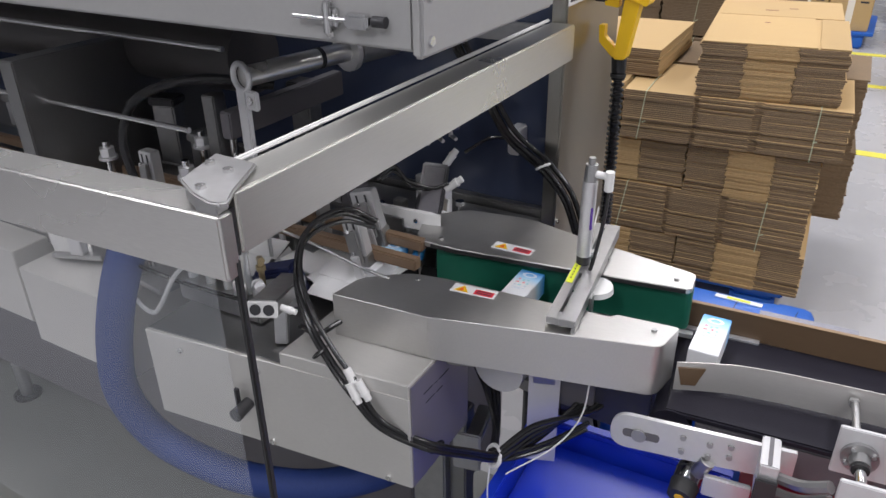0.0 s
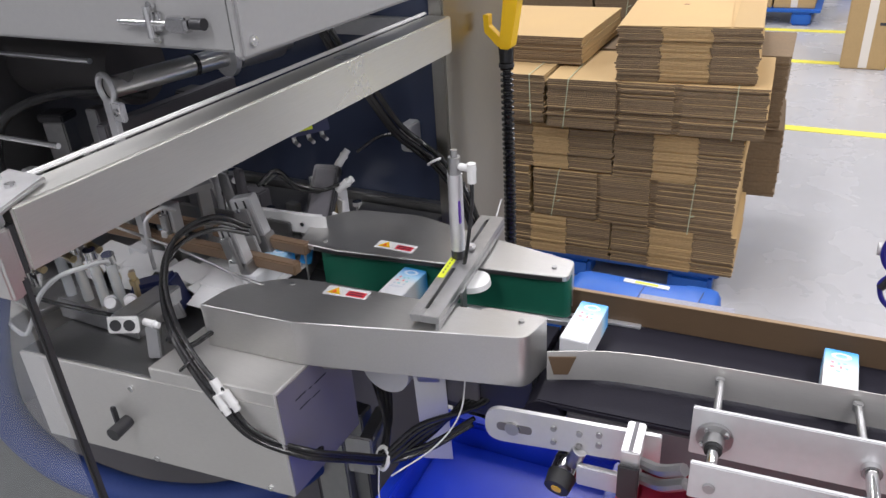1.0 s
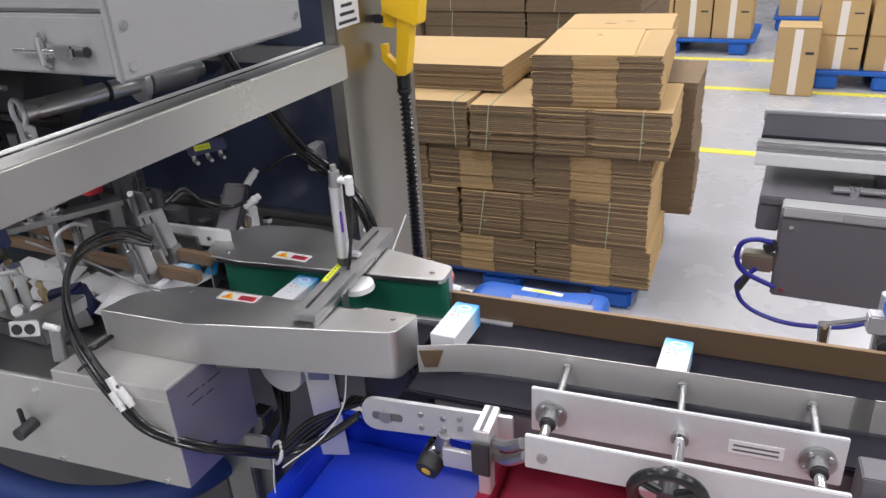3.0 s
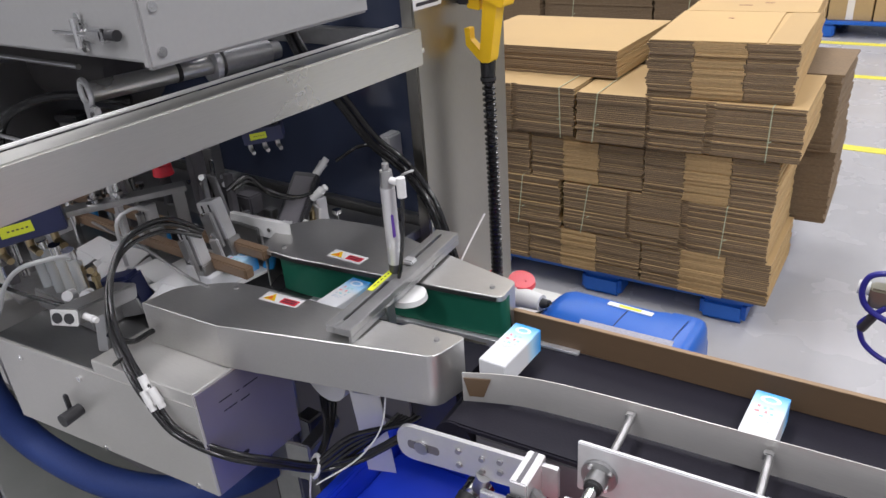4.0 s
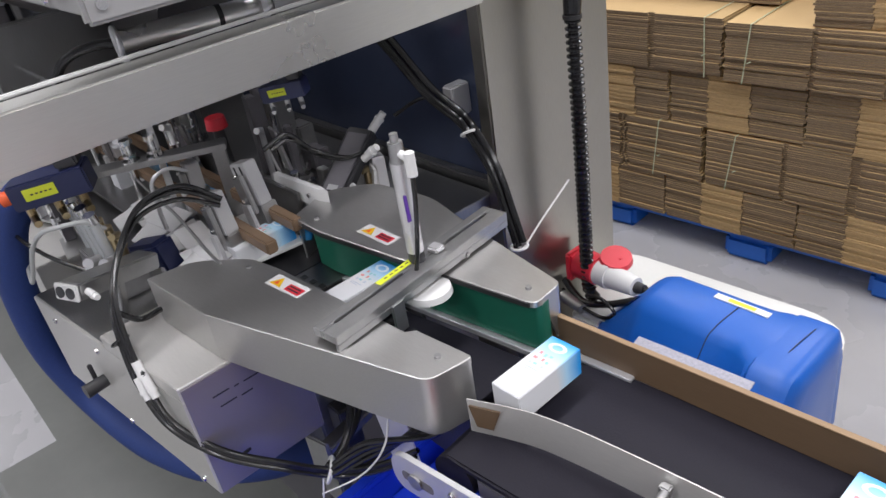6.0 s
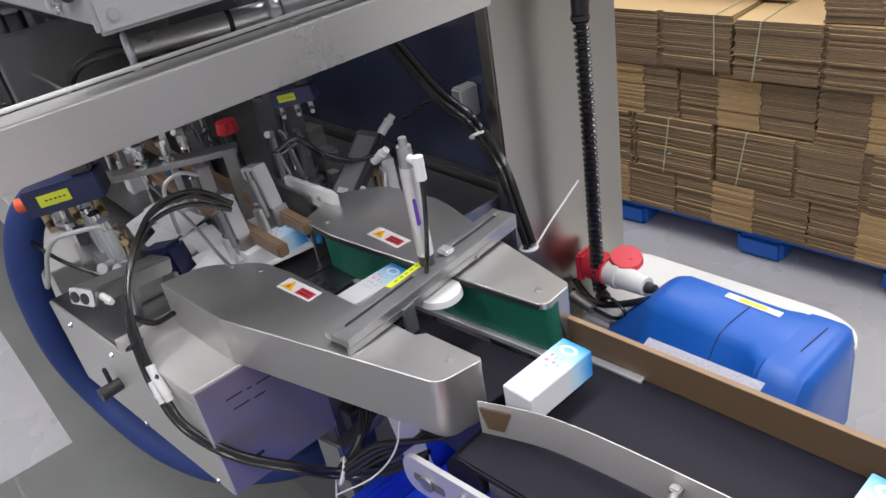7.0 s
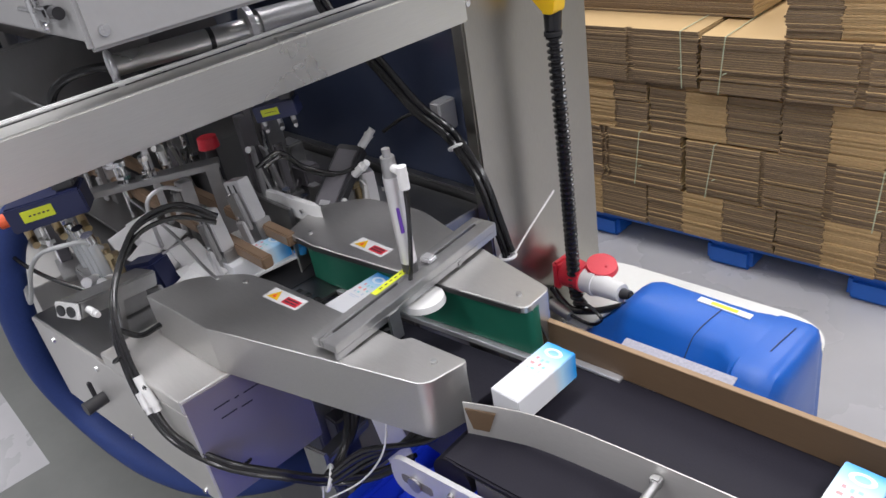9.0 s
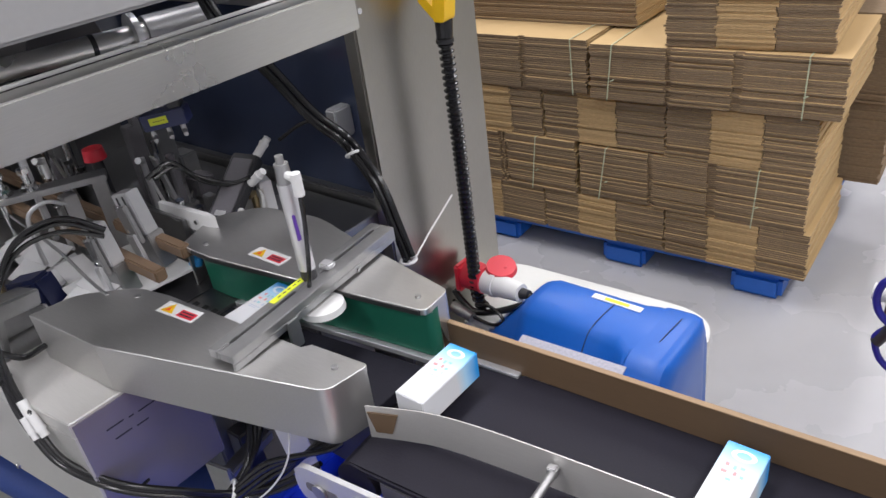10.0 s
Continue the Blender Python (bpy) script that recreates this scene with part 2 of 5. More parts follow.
solid("wall_west", bx(B(), (-9.2, -6, FZ), (-9, 14, 4)), WALL, "pale plain wall of the factory hall", "wall", kind="structure")
solid("wall_east", bx(B(), (9, -6, FZ), (9.2, 14, 4)), WALL, "pale plain wall of the factory hall", "wall", kind="structure")


# ---- the cartoning machine ----
XE = -0.665  # the machine's end plane
machine = thing("cartoning_machine", "stainless steel cartoning machine with an open end frame", "machine")


def bolt(parent, at, axis, r=0.007, mat=None):
    a, d = Vector(at), Vector(axis).normalized()
    bm = rod(B(), a, a + d * 0.004, r, r * 0.92, 14)
    rod(bm, a + d * 0.0035, a + d * 0.0042, r * 0.45, seg=6)
    return part("bolt", bm, mat or CHROME, parent)


def build_frame():
    end = part("end_beam", bx(B(), (XE - 0.055, 0.318, 1.19), (XE, 1.31, 1.264), 0.003), STEEL_Y, machine, "brushed stainless steel cross beam")
    part("beam_lip", bx(B(), (XE - 0.064, 0.33, 1.2645), (XE - 0.056, 1.31, 1.270), 0.002), WHITE, end)
    side = part("side_beam", slab(B(), [(-4.3, 0.067), (XE + 0.003, 0.287), (XE + 0.003, 0.308), (XE - 0.06, 0.334), (-4.3, 0.115)], 1.170, 1.248, 0.003), STEEL, machine, "brushed stainless steel side beam")
    plate = part("corner_plate", slab(B(), [(-0.730, 0.305), (-0.690, 0.284), (-0.660, 0.275), (-0.646, 0.277), (-0.642, 0.286), (-0.656, 0.308), (-0.690, 0.380), (-0.755, 0.382)], 1.2648, 1.2715, 0.002), STEEL_DULL, machine, "cast metal corner plate")
    part("spacer", slab(B(), [(-0.725, 0.305), (-0.690, 0.287), (-0.664, 0.289), (-0.668, 0.310), (-0.715, 0.316)], 1.2484, 1.2646, 0.001), STEEL_DULL, plate)
    for px, py in ((-0.068, 0.352), (-0.034, 0.345), (-0.026, 0.297)):
        bolt(plate, (XE + px, py, 1.2715), (0, 0, 1), 0.006)
    seal = part("corner_gap", bx(B(), (XE - 0.040, 0.309, 1.19), (XE - 0.004, 0.3175, 1.246)), RUBBER, machine)
    strip = part("door_seal", bx(B(), (XE - 0.004, 0.300, 0.42), (XE + 0.004, 0.309, 1.19), 0.002), RUBBER, machine, "thin black rubber door seal")
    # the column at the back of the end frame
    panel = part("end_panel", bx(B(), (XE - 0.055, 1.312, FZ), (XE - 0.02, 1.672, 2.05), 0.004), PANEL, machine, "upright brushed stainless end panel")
    bolt(panel, (XE - 0.02, 1.33, 1.215), (1, 0, 0), 0.006)
    bolt(panel, (XE - 0.02, 1.33, 0.80), (1, 0, 0), 0.006)
    sign = part("notice", bx(B(), (XE - 0.02, 1.3135, 1.297), (XE - 0.0185, 1.412, 1.42)), PAPER, panel, "white printed notice")
    for k in range(3):
        part("print_line", bx(B(), (XE - 0.0184, 1.322 + 0.008 * k, 1.304 + 0.018 * k), (XE - 0.0178, 1.400 - 0.008 * k, 1.311 + 0.018 * k)), INK, sign)
    # dark acrylic rear window and its frame
    part("rear_window", bx(B(), (-4.3, 1.355, 0.55), (XE - 0.06, 1.363, 2.0)), NAVY, machine, "dark tinted acrylic rear window")
    part("rear_rail", bx(B(), (-4.3, 1.33, 1.21), (XE - 0.06, 1.354, 1.25), 0.003), STEEL_DULL, machine)
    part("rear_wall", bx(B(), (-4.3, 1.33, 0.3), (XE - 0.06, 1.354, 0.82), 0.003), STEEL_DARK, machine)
    part("far_end_wall", bx(B(), (-4.36, 0.06, FZ), (-4.302, 1.6, 2.0), 0.004), STEEL_DULL, machine)


def build_upper_cover():
    cover = part("upper_cover", bx(B(), (-4.2, 0.676, 1.335), (-0.664, 1.128, 1.425), 0.004), GREY, machine, "light grey painted drive cover")
    part("lid", bx(B(), (-4.2, 0.690, 1.4265), (-0.666, 1.125, 1.58), 0.006), GREY, cover)
    plate = part("end_plate", bx(B(), (-0.663, 0.668, 1.328), (-0.645, 1.132, 1.60), 0.005), GREY, cover)
    for y, z in ((0.690, 1.35), (0.690, 1.41), (1.11, 1.36), (1.11, 1.43)):
        bolt(plate, (-0.645, y, z), (1, 0, 0), 0.0075, CHROME)
    bm = rod(B(), (-0.86, 0.664, 1.372), (-0.74, 0.664, 1.372), 0.004)
    rod(bm, (-0.80, 0.664, 1.352), (-0.80, 0.664, 1.394), 0.006)
    bx(bm, (-0.765, 0.654, 1.362), (-0.725, 0.674, 1.383), 0.004)
    bx(bm, (-0.815, 0.668, 1.36), (-0.785, 0.677, 1.386), 0.002)
    latch = part("latch", bm, CHROME, cover, "chrome toggle latch")
    for z in (1.350, 1.394):
        bolt(latch, (-0.80, 0.672, z), (0, -1, 0), 0.007, CHROME)
    part("pivot_pin", rod(B(), (-0.72, 0.664, 1.374), (-0.70, 0.664, 1.374), 0.008), BLACK, cover)
    # hangers that carry the cover on the rear rail
    for x in (-0.9, -2.2, -3.6):
        part("hanger", bx(B(), (x - 0.03, 1.128, 1.40), (x + 0.03, 1.34, 1.43), 0.003), STEEL_DULL, cover)


def build_shafts():
    end, way = Vector((-1.169, 0.850, 1.201)), Vector((0.055, 0.275, 0.0)).normalized()

    def along(s):
        return end + way * s

    shaft = part("shaft", rod(B(), along(0.006), along(0.45), 0.021, seg=24), STEEL, machine, "polished steel shaft")
    part("shaft_collar", rod(B(), along(0.272), along(0.285), 0.043, seg=28), ALU, shaft)
    part("shaft_sleeve", rod(B(), along(0.30), along(0.42), 0.032, seg=24), STEEL_DULL, shaft)
    part("shaft_band", rod(B(), along(0.19), along(0.20), 0.0225, seg=24), RUBBER, shaft)
    turn = math.degrees(math.atan2(-way.x, way.y))
    m = Matrix.Translation(end) @ pose(0, 0, 0, 0, 0, turn)
    bm = ring(B(), end, way, 0.026, 0.006, 28, 8)
    bx(bm, (-0.018, -0.006, -0.34), (0.014, 0.006, -0.022), 0.003, m)
    bx(bm, (0.012, -0.006, -0.06), (0.045, 0.006, -0.022), 0.003, m)
    arm = part("shaft_arm", bm, ALU, machine, "flat metal arm with a ring end")
    bolt(arm, m @ Vector((0.030, -0.006, -0.040)), m.to_3x3() @ Vector((0, -1, 0)), 0.009)
    part("dark_roller", rod(B(), (-3.9, 1.09, 1.17), (-1.36, 1.09, 1.17), 0.085, seg=32), DUSK, machine, "dark drive drum")
    part("roller_support", bx(B(), (-1.46, 1.0, 0.80), (-1.42, 1.04, 1.09), 0.003), STEEL_DULL, machine)
    for y, z in ((0.78, 1.10), (0.90, 1.235), (1.20, 1.30)):
        part("tie_rod", rod(B(), (-4.25, y, z), (-1.26, y, z), 0.006), CHROME, machine)
    part("cross_plate", bx(B(), (-1.30, 0.90, 1.04), (-1.27, 1.30, 1.10), 0.003), DGREY, machine)
    part("cross_plate", bx(B(), (-1.75, 0.72, 0.80), (-1.70, 1.30, 1.20), 0.003), STEEL_DARK, machine)
    # black hose that loops below the drum
    part("loop_hose", tube(B(), [(-1.18, 0.95, 1.16), (-1.30, 0.86, 1.18), (-1.42, 0.80, 1.14), (-1.47, 0.78, 1.05), (-1.46, 0.78, 0.95)], 0.010, 10), HOSE, machine, "black hose")


def build_base():
    part("deck_plate", bx(B(), (-4.25, 0.70, 0.775), (-0.72, 1.325, 0.80), 0.002), STEEL_DARK, machine, "worn steel deck plate, coloured dark for the shade inside")
    apron = part("apron", slab(B(), [(-1.19, 0.535), (-0.645, 0.598), (-0.645, 0.80), (-1.19, 0.80)], 0.602, 0.797, 0.0015), SATIN, machine, "brushed stainless apron box")
    part("apron_lid", slab(B(), [(-0.89, 0.5695), (-0.645, 0.598), (-0.645, 0.80), (-0.89, 0.80)], 0.7973, 0.824, 0.0015), SATIN, apron)
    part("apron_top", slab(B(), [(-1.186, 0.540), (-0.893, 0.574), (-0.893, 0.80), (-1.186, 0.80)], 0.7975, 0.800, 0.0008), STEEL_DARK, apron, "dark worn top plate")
    part("apron_film", bx(B(), (-0.6447, 0.601, 0.605), (-0.6427, 0.797, 0.819)), FILM, apron, "steel face under purple protective film")
    for k, words in enumerate(((0.0, 0.028, 0.036, 0.044, 0.052, 0.085), (0.006, 0.034, 0.042, 0.062))):
        for y0, y1 in zip(words[::2], words[1::2]):
            part("pen_mark", bx(B(), (-0.6425, 0.640 + y0, 0.779 - 0.022 * k - 0.05 * y0), (-0.6421, 0.640 + y1, 0.7815 - 0.022 * k - 0.05 * y0)), INK, apron)
    for x, z in ((-0.94, 0.770), (-0.93, 0.612), (-0.69, 0.612), (-1.11, 0.770)):
        bolt(apron, (x, 0.535 + 0.1156 * (x + 1.19), z), (0.122, -1, 0), 0.006)
    second = part("front_apron", bx(B(), (-1.64, 0.575, 0.60), (-1.325, 0.80, 0.790), 0.002), SATIN, machine, "brushed stainless apron box")
    third = part("front_apron", bx(B(), (-2.9, 0.612, 0.60), (-1.72, 0.80, 0.790), 0.002), SATIN, machine, "brushed stainless apron box")
    bm = rod(B(), (-0.972, 0.560, 0.690), (-0.967, 0.520, 0.690), 0.012, 0.013, 20)
    knob = part("grip_knob", bm, BLACK, apron, "black star knob")
    part("knob_lever", bx(B(), (-0.988, 0.542, 0.690), (-0.978, 0.550, 0.728), 0.002), BLACK, knob)
    # Dark box standing in for the shaded space below the deck.
    part("base_body", bx(B(), (-4.2, 0.83, 0.10), (-0.80, 1.30, 0.774), 0.004), DGREY, machine, "machine base, coloured dark grey for the shade under the deck")
    part("end_gusset", bx(B(), (-0.79, 0.82, 0.30), (-0.71, 0.86, 0.774), 0.004), STEEL_DULL, machine)
    for x in (-4.1, -2.4, -0.95):
        for y in (0.86, 1.24):
            leg = part("leg", rod(B(), (x, y, FZ + 0.012), (x, y, 0.10), 0.02), STEEL_DULL, machine)
            part("foot", rod(B(), (x, y, FZ), (x, y, FZ + 0.0118), 0.045), RUBBER, leg)
    part("corner_post", bx(B(), (-4.28, 0.306, FZ), (-4.20, 0.35, 1.189), 0.003), STEEL, machine)
    part("side_pane", bx(B(), (-4.19, 0.326, 0.45), (XE - 0.07, 0.331, 1.185)), GLASS, machine, "clear acrylic safety pane").visible_shadow = False


build_frame()
build_upper_cover()
build_shafts()
build_base()


# ---- inside the machine ----
def build_channel():
    """The carton channel: bars, trough and the flaps of waiting cartons."""
    for y, end in ((0.862, -0.785), (0.935, -0.815)):
        bar = part("guide_bar", bx(B(), (-4.2, y - 0.011, 0.8705), (end, y + 0.011, 0.895), 0.003), BROWNBAR, machine, "brown plastic guide bar")
    part("trough_bed", slab(B(), [(-4.2, 0.765), (-1.06, 0.782), (-1.06, 0.955), (-4.2, 0.955)], 0.822, 0.828, 0.001), STEEL_DARK, machine, "steel trough bed, coloured dark for the shade inside")
    part("trough", slab(B(), [(-1.055, 0.782), (-0.93, 0.785), (-0.855, 0.835), (-0.84, 0.955), (-1.055, 0.955)], 0.828, 0.834, 0.001), WHITE, machine, "white plastic trough")
    part("channel_floor", bx(B(), (-4.2, 0.85, 0.8002), (-0.80, 0.99, 0.8015), 0.002), BLACK, machine)
    part("far_fence", bx(B(), (-4.2, 0.985, 0.842), (-0.90, 0.995, 0.90), 0.002), STEEL_DARK, machine)


def solenoid(at, stop=True):
    """A black valve block with a lime label, an orange stop and brass elbows."""
    v = thing("solenoid_valve", "navy pneumatic valve block with a lime label", "valve", at, "pneumatic valves")
    part("body", bx(B(), (-0.062, -0.03, -0.022), (0.075, 0.03, 0.028), 0.003), BIN_NAVY, v)
    part("coil", bx(B(), (0.03, -0.022, 0.029), (0.07, 0.022, 0.052), 0.004), BLACK, v)
    tag = part("label", bx(B(), (-0.036, -0.0312, -0.006), (0.020, -0.0302, 0.016)), LIME, v)
    for k in range(5):
        part("print_bar", bx(B(), (-0.024 + 0.008 * k, -0.0318, 0.0035), (-0.0195 + 0.008 * k, -0.0313, 0.0062)), INK, tag)
    if stop:
        part("stop", rod(B(), (-0.084, 0, 0.0), (-0.063, 0, 0.0), 0.014, 0.012, 18), ORANGE, v, "orange stop button")
    for x in (-0.05, 0.0, 0.045):
        bm = rod(B(), (x, 0, -0.0222), (x, 0, -0.050), 0.008, seg=10)
        rod(bm, (x, 0, -0.046), (x + 0.012, -0.03, -0.052), 0.007, seg=10)
        part("elbow", bm, BRASS if stop else STEEL_DULL, v)
    return v


def gripper(at, h, w, name="pneumatic_gripper"):
    g = thing(name, "silver aluminium pneumatic slide with a steel finger", "actuator", at, "pneumatic slides")
    part("body", bx(B(), (-w / 2, -0.014, 0.02), (w / 2, 0.014, h), 0.002), ALU, g)
    for k in (-1, 1):
        part("slot", bx(B(), (k * w * 0.2 - 0.002, -0.0152, 0.026), (k * w * 0.2 + 0.002, -0.0142, h - 0.006)), BLACK, g)
    part("carriage", bx(B(), (-w * 0.32, -0.026, 0.008), (w * 0.32, -0.0156, h * 0.8), 0.002), STEEL_DULL, g)
    part("finger", bx(B(), (-w * 0.2, -0.034, -0.03), (w * 0.3, -0.0265, 0.03), 0.002), ALU, g)
    part("base", bx(B(), (-w * 0.5, -0.014, -0.05), (w * 0.5, 0.020, 0.0195), 0.002), STEEL_DULL, g)
    for z in (h * 0.35, h * 0.8):
        bolt(g, (0, -0.026, z), (0, -1, 0), 0.004)
    return g


def push_fitting(parent, at, axis, n=0.034, r=0.0075):
    a, d = Vector(at), Vector(axis).normalized()
    bm = rod(B(), a, a + d * n * 0.6, r, seg=14)
    rod(bm, a + d * n * 0.6, a + d * n * 0.72, r * 1.15, seg=14)
    rod(bm, a + d * n * 0.72, a + d * n, r * 0.85, seg=14)
    return part("push_fitting", bm, WHITE, parent, "white push-in air fitting")


def loose_fitting(at, axis, n=0.04, r=0.0085):
    a, d = Vector(at), Vector(axis).normalized()
    bm = rod(B(), a, a + d * n * 0.6, r, seg=14)
    rod(bm, a + d * n * 0.6, a + d * n * 0.72, r * 1.15, seg=14)
    rod(bm, a + d * n * 0.72, a + d * n, r * 0.85, seg=14)
    return solid("air_fitting", bm, WHITE, "white plastic push-in air fitting on a black hose", "fitting", "air fittings")


def build_inside():
    build_channel()
    solenoid(pose(-1.13, 0.635, 1.008, 0, -4, 62))
    solenoid(pose(-0.80, 0.965, 1.128, 0, -6, 40) @ Matrix.Scale(0.55, 4), False)
    gripper(pose(-0.895, 0.838, 0.868, 0, -12, 8), 0.10, 0.036)
    gripper(pose(-0.925, 0.925, 0.880, 0, -14, 8), 0.105, 0.050)
    gripper(pose(-1.12, 0.885, 0.876, 0, 0, 0), 0.08, 0.03)
    gripper(pose(-1.50, 0.86, 0.872, 0, 0, 0), 0.12, 0.04)
    # manifold under the first valve
    m = thing("manifold", "chromed pneumatic manifold with brass elbows", "manifold", pose(-1.10, 0.68, 0.80))
    part("block", bx(B(), (-0.11, -0.035, 0.0), (0.10, 0.03, 0.045), 0.004), STEEL_DULL, m)
    for k in range(4):
        x = -0.09 + 0.048 * k
        stem = part("stem", rod(B(), (x, -0.012, 0.0455), (x + 0.012, -0.022, 0.165), 0.010, 0.0095, 16), CLEAR, m, "clear plastic stem")
        part("ferrule", rod(B(), (x + 0.010, -0.020, 0.150), (x + 0.0125, -0.0225, 0.168), 0.0112, seg=14), CHROME, stem)
        bm = rod(B(), (x + 0.022, 0.008, 0.0455), (x + 0.022, 0.008, 0.120), 0.006, seg=6)
        rod(bm, (x + 0.022, 0.008, 0.116), (x + 0.042, -0.008, 0.124), 0.0065, seg=10)
        rod(bm, (x + 0.022, 0.008, 0.092), (x + 0.022, 0.008, 0.102), 0.0095, seg=6)
        part("elbow", bm, BRASS, m, "brass elbow fitting")
    for x, y in ((0.055, -0.030), (0.085, -0.012)):
        bm = rod(B(), (x, y, 0.0455), (x + 0.01, y - 0.012, 0.085), 0.013, 0.011, 16)
        rod(bm, (x + 0.01, y - 0.012, 0.080), (x + 0.034, y - 0.03, 0.094), 0.010, seg=14)
        part("regulator", bm, ALU, m, "round aluminium flow regulator")
    # flat air cylinder with a white end frame
    c = thing("compact_cylinder", "dark grey flat air cylinder with a pale end frame", "actuator", pose(-0.897, 0.554, 0.918, -14, 0, 24))
    part("body", bx(B(), (-0.024, 0.006, -0.016), (0.024, 0.175, 0.014), 0.003), STEEL_DULL, c)
    end = part("end_frame", bx(B(), (-0.026, 0.0, -0.015), (0.026, 0.0055, 0.013), 0.002), WHITE, c)
    for k in (-1, 1):
        part("port", rod(B(), (0.0115 * k, -0.002, -0.001), (0.0115 * k, 0.0005, -0.001), 0.0095, seg=18), BLACK, end)
    part("foot", bx(B(), (-0.012, 0.09, -0.095), (0.012, 0.105, -0.0165), 0.002), STEEL_DULL, c)
    push_fitting(c, (0.026, 0.02, -0.002), (1, -0.2, -0.2), 0.028, 0.006)
    # navy sensor amplifier on the deck
    s = thing("sensor_amplifier", "navy blue sensor box with pale marks", "sensor", pose(-1.02, 0.735, 0.835, 0, -15, 20))
    part("body", bx(B(), (-0.045, -0.025, -0.03), (0.045, 0.025, 0.045), 0.008), BIN_NAVY, s)
    part("bracket", bx(B(), (-0.05, -0.034, -0.034), (0.05, -0.0255, 0.0), 0.002), STEEL_DULL, s)
    part("mark", bx(B(), (-0.02, -0.0262, 0.012), (0.01, -0.0254, 0.03)), PAPER, s)
    # carton flaps that stand open beside the bars
    for k in range(4):
        x, tip = -0.925 - 0.105 * k, (18, -6, 24, 8)[k]
        flap = thing("carton_flap", "white open carton flap beside the guide bar", "carton", pose(x, 0.800, 0.836, 0, 0, (4, -8, 10, -3)[k]), "open carton flaps")
        part("panel", bx(B(), (-0.046, 0.0, 0.0), (0.046, 0.058, 0.0014), 0, pose(0, -0.012, 0.012, 4 + 0.4 * tip, 3, 0)), PAPER, flap)
        part("panel", bx(B(), (-0.042, -0.050, 0.0), (0.036, 0.0, 0.0014), 0, pose(0, -0.0125, 0.012, 12 + 0.5 * tip, 0, -4)), PAPER, flap)
        part("panel", bx(B(), (0.0, -0.04, 0.0), (0.034, 0.030, 0.0014), 0, pose(0.0465, 0.012, 0.013, 0, 32 + tip, 6)), PAPER, flap)
    # cross bar over the channel with two chrome bolts
    c = thing("cross_bar", "flat grey steel bar over the carton channel", "bar", pose(-1.112, 0.846, 0.985, 0, 0, 62))
    part("bar", bx(B(), (-0.16, -0.020, -0.006), (0.115, 0.020, 0.006), 0.0015), STEEL_DULL, c)
    for x in (-0.065, -0.02):
        bm = rod(B(), (x, 0, 0.0062), (x, 0, 0.040), 0.0065, seg=14)
        rod(bm, (x, 0, 0.014), (x, 0, 0.020), 0.013, seg=6)
        rod(bm, (x, 0, 0.040), (x, 0, 0.050), 0.011, seg=6)
        part("stud", bm, CHROME, c)
        part("washer", rod(B(), (x, 0, 0.0061), (x, 0, 0.0085), 0.017, seg=20), CHROME, c)
    part("post", bx(B(), (0.085, -0.012, -0.184), (0.11, 0.012, -0.0062), 0.002), STEEL_DULL, c)
    bm = tube(B(), [(0.03, -0.02, -0.03), (0.0, -0.035, -0.012), (-0.035, -0.04, -0.03), (-0.04, -0.042, -0.085), (-0.04, -0.042, -0.13)], 0.0042, 8)
    part("bent_strap", bm, ALU, c, "bent pale metal strap")
    solid("air_fitting", rod(rod(B(), (-0.848, 0.958, 0.834), (-0.842, 0.972, 0.872), 0.013, 0.010, 14), (-0.842, 0.972, 0.872), (-0.842, 0.985, 0.880), 0.009, seg=12), CYAN, "small bright blue plastic fitting by the guide bar", "fitting", "air fittings")
    # red valve knob with its dark stem
    r = thing("red_knob", "red plastic knob on a dark stem", "knob", pose(-1.21, 1.0, 0.80))
    part("stem", rod(B(), (0, 0, 0), (0, 0, 0.167), 0.018, 0.012, 16), BLACK, r)
    bm = rod(B(), (0, 0, 0.1675), (0, 0, 0.192), 0.024, 0.021, 20)
    part("grip", bm, RED, r)
    for x, y in ((-1.36, 0.84), (-1.48, 1.0), (-1.62, 0.84), (-1.85, 0.84)):
        p = thing("clamp_post", "chrome clamp post with a hexagon nut", "post", pose(x, y, 0.80), "chrome clamp posts")
        part("post", rod(B(), (0, 0, 0), (0, 0, 0.20), 0.009, seg=14), CHROME, p)
        part("nut", rod(B(), (0, 0, 0.165), (0, 0, 0.185), 0.018, seg=6), ALU, p)
        part("washer", rod(B(), (0, 0, 0.158), (0, 0, 0.1645), 0.022, seg=18), ALU, p)
    b = thing("black_actuator", "black flat air cylinder leaning on a pale bracket", "actuator", pose(-0.905, 1.115, 0.902, 30, 6, 24))
    part("body", bx(B(), (-0.030, -0.085, -0.012), (0.030, 0.085, 0.016), 0.004), BLACK, b)
    part("lid_line", bx(B(), (-0.022, -0.07, 0.0162), (0.022, 0.07, 0.0182), 0.001), DGREY, b)
    part("badge", bx(B(), (-0.012, -0.068, 0.0184), (0.010, -0.056, 0.019)), ALU, b)
    push_fitting(b, (0.031, -0.045, 0.004), (0.6, -0.6, 0.5))
    push_fitting(b, (0.031, 0.02, 0.006), (0.7, 0.3, 0.6), 0.045, 0.009)
    push_fitting(b, (0.02, 0.086, 0.006), (0.5, 0.8, 0.5), 0.045, 0.009)
    part("stand", bx(B(), (-0.02, -0.02, -0.06), (0.02, 0.02, -0.0125), 0.002, pose(0, 0, 0, -30)), STEEL_DULL, b)
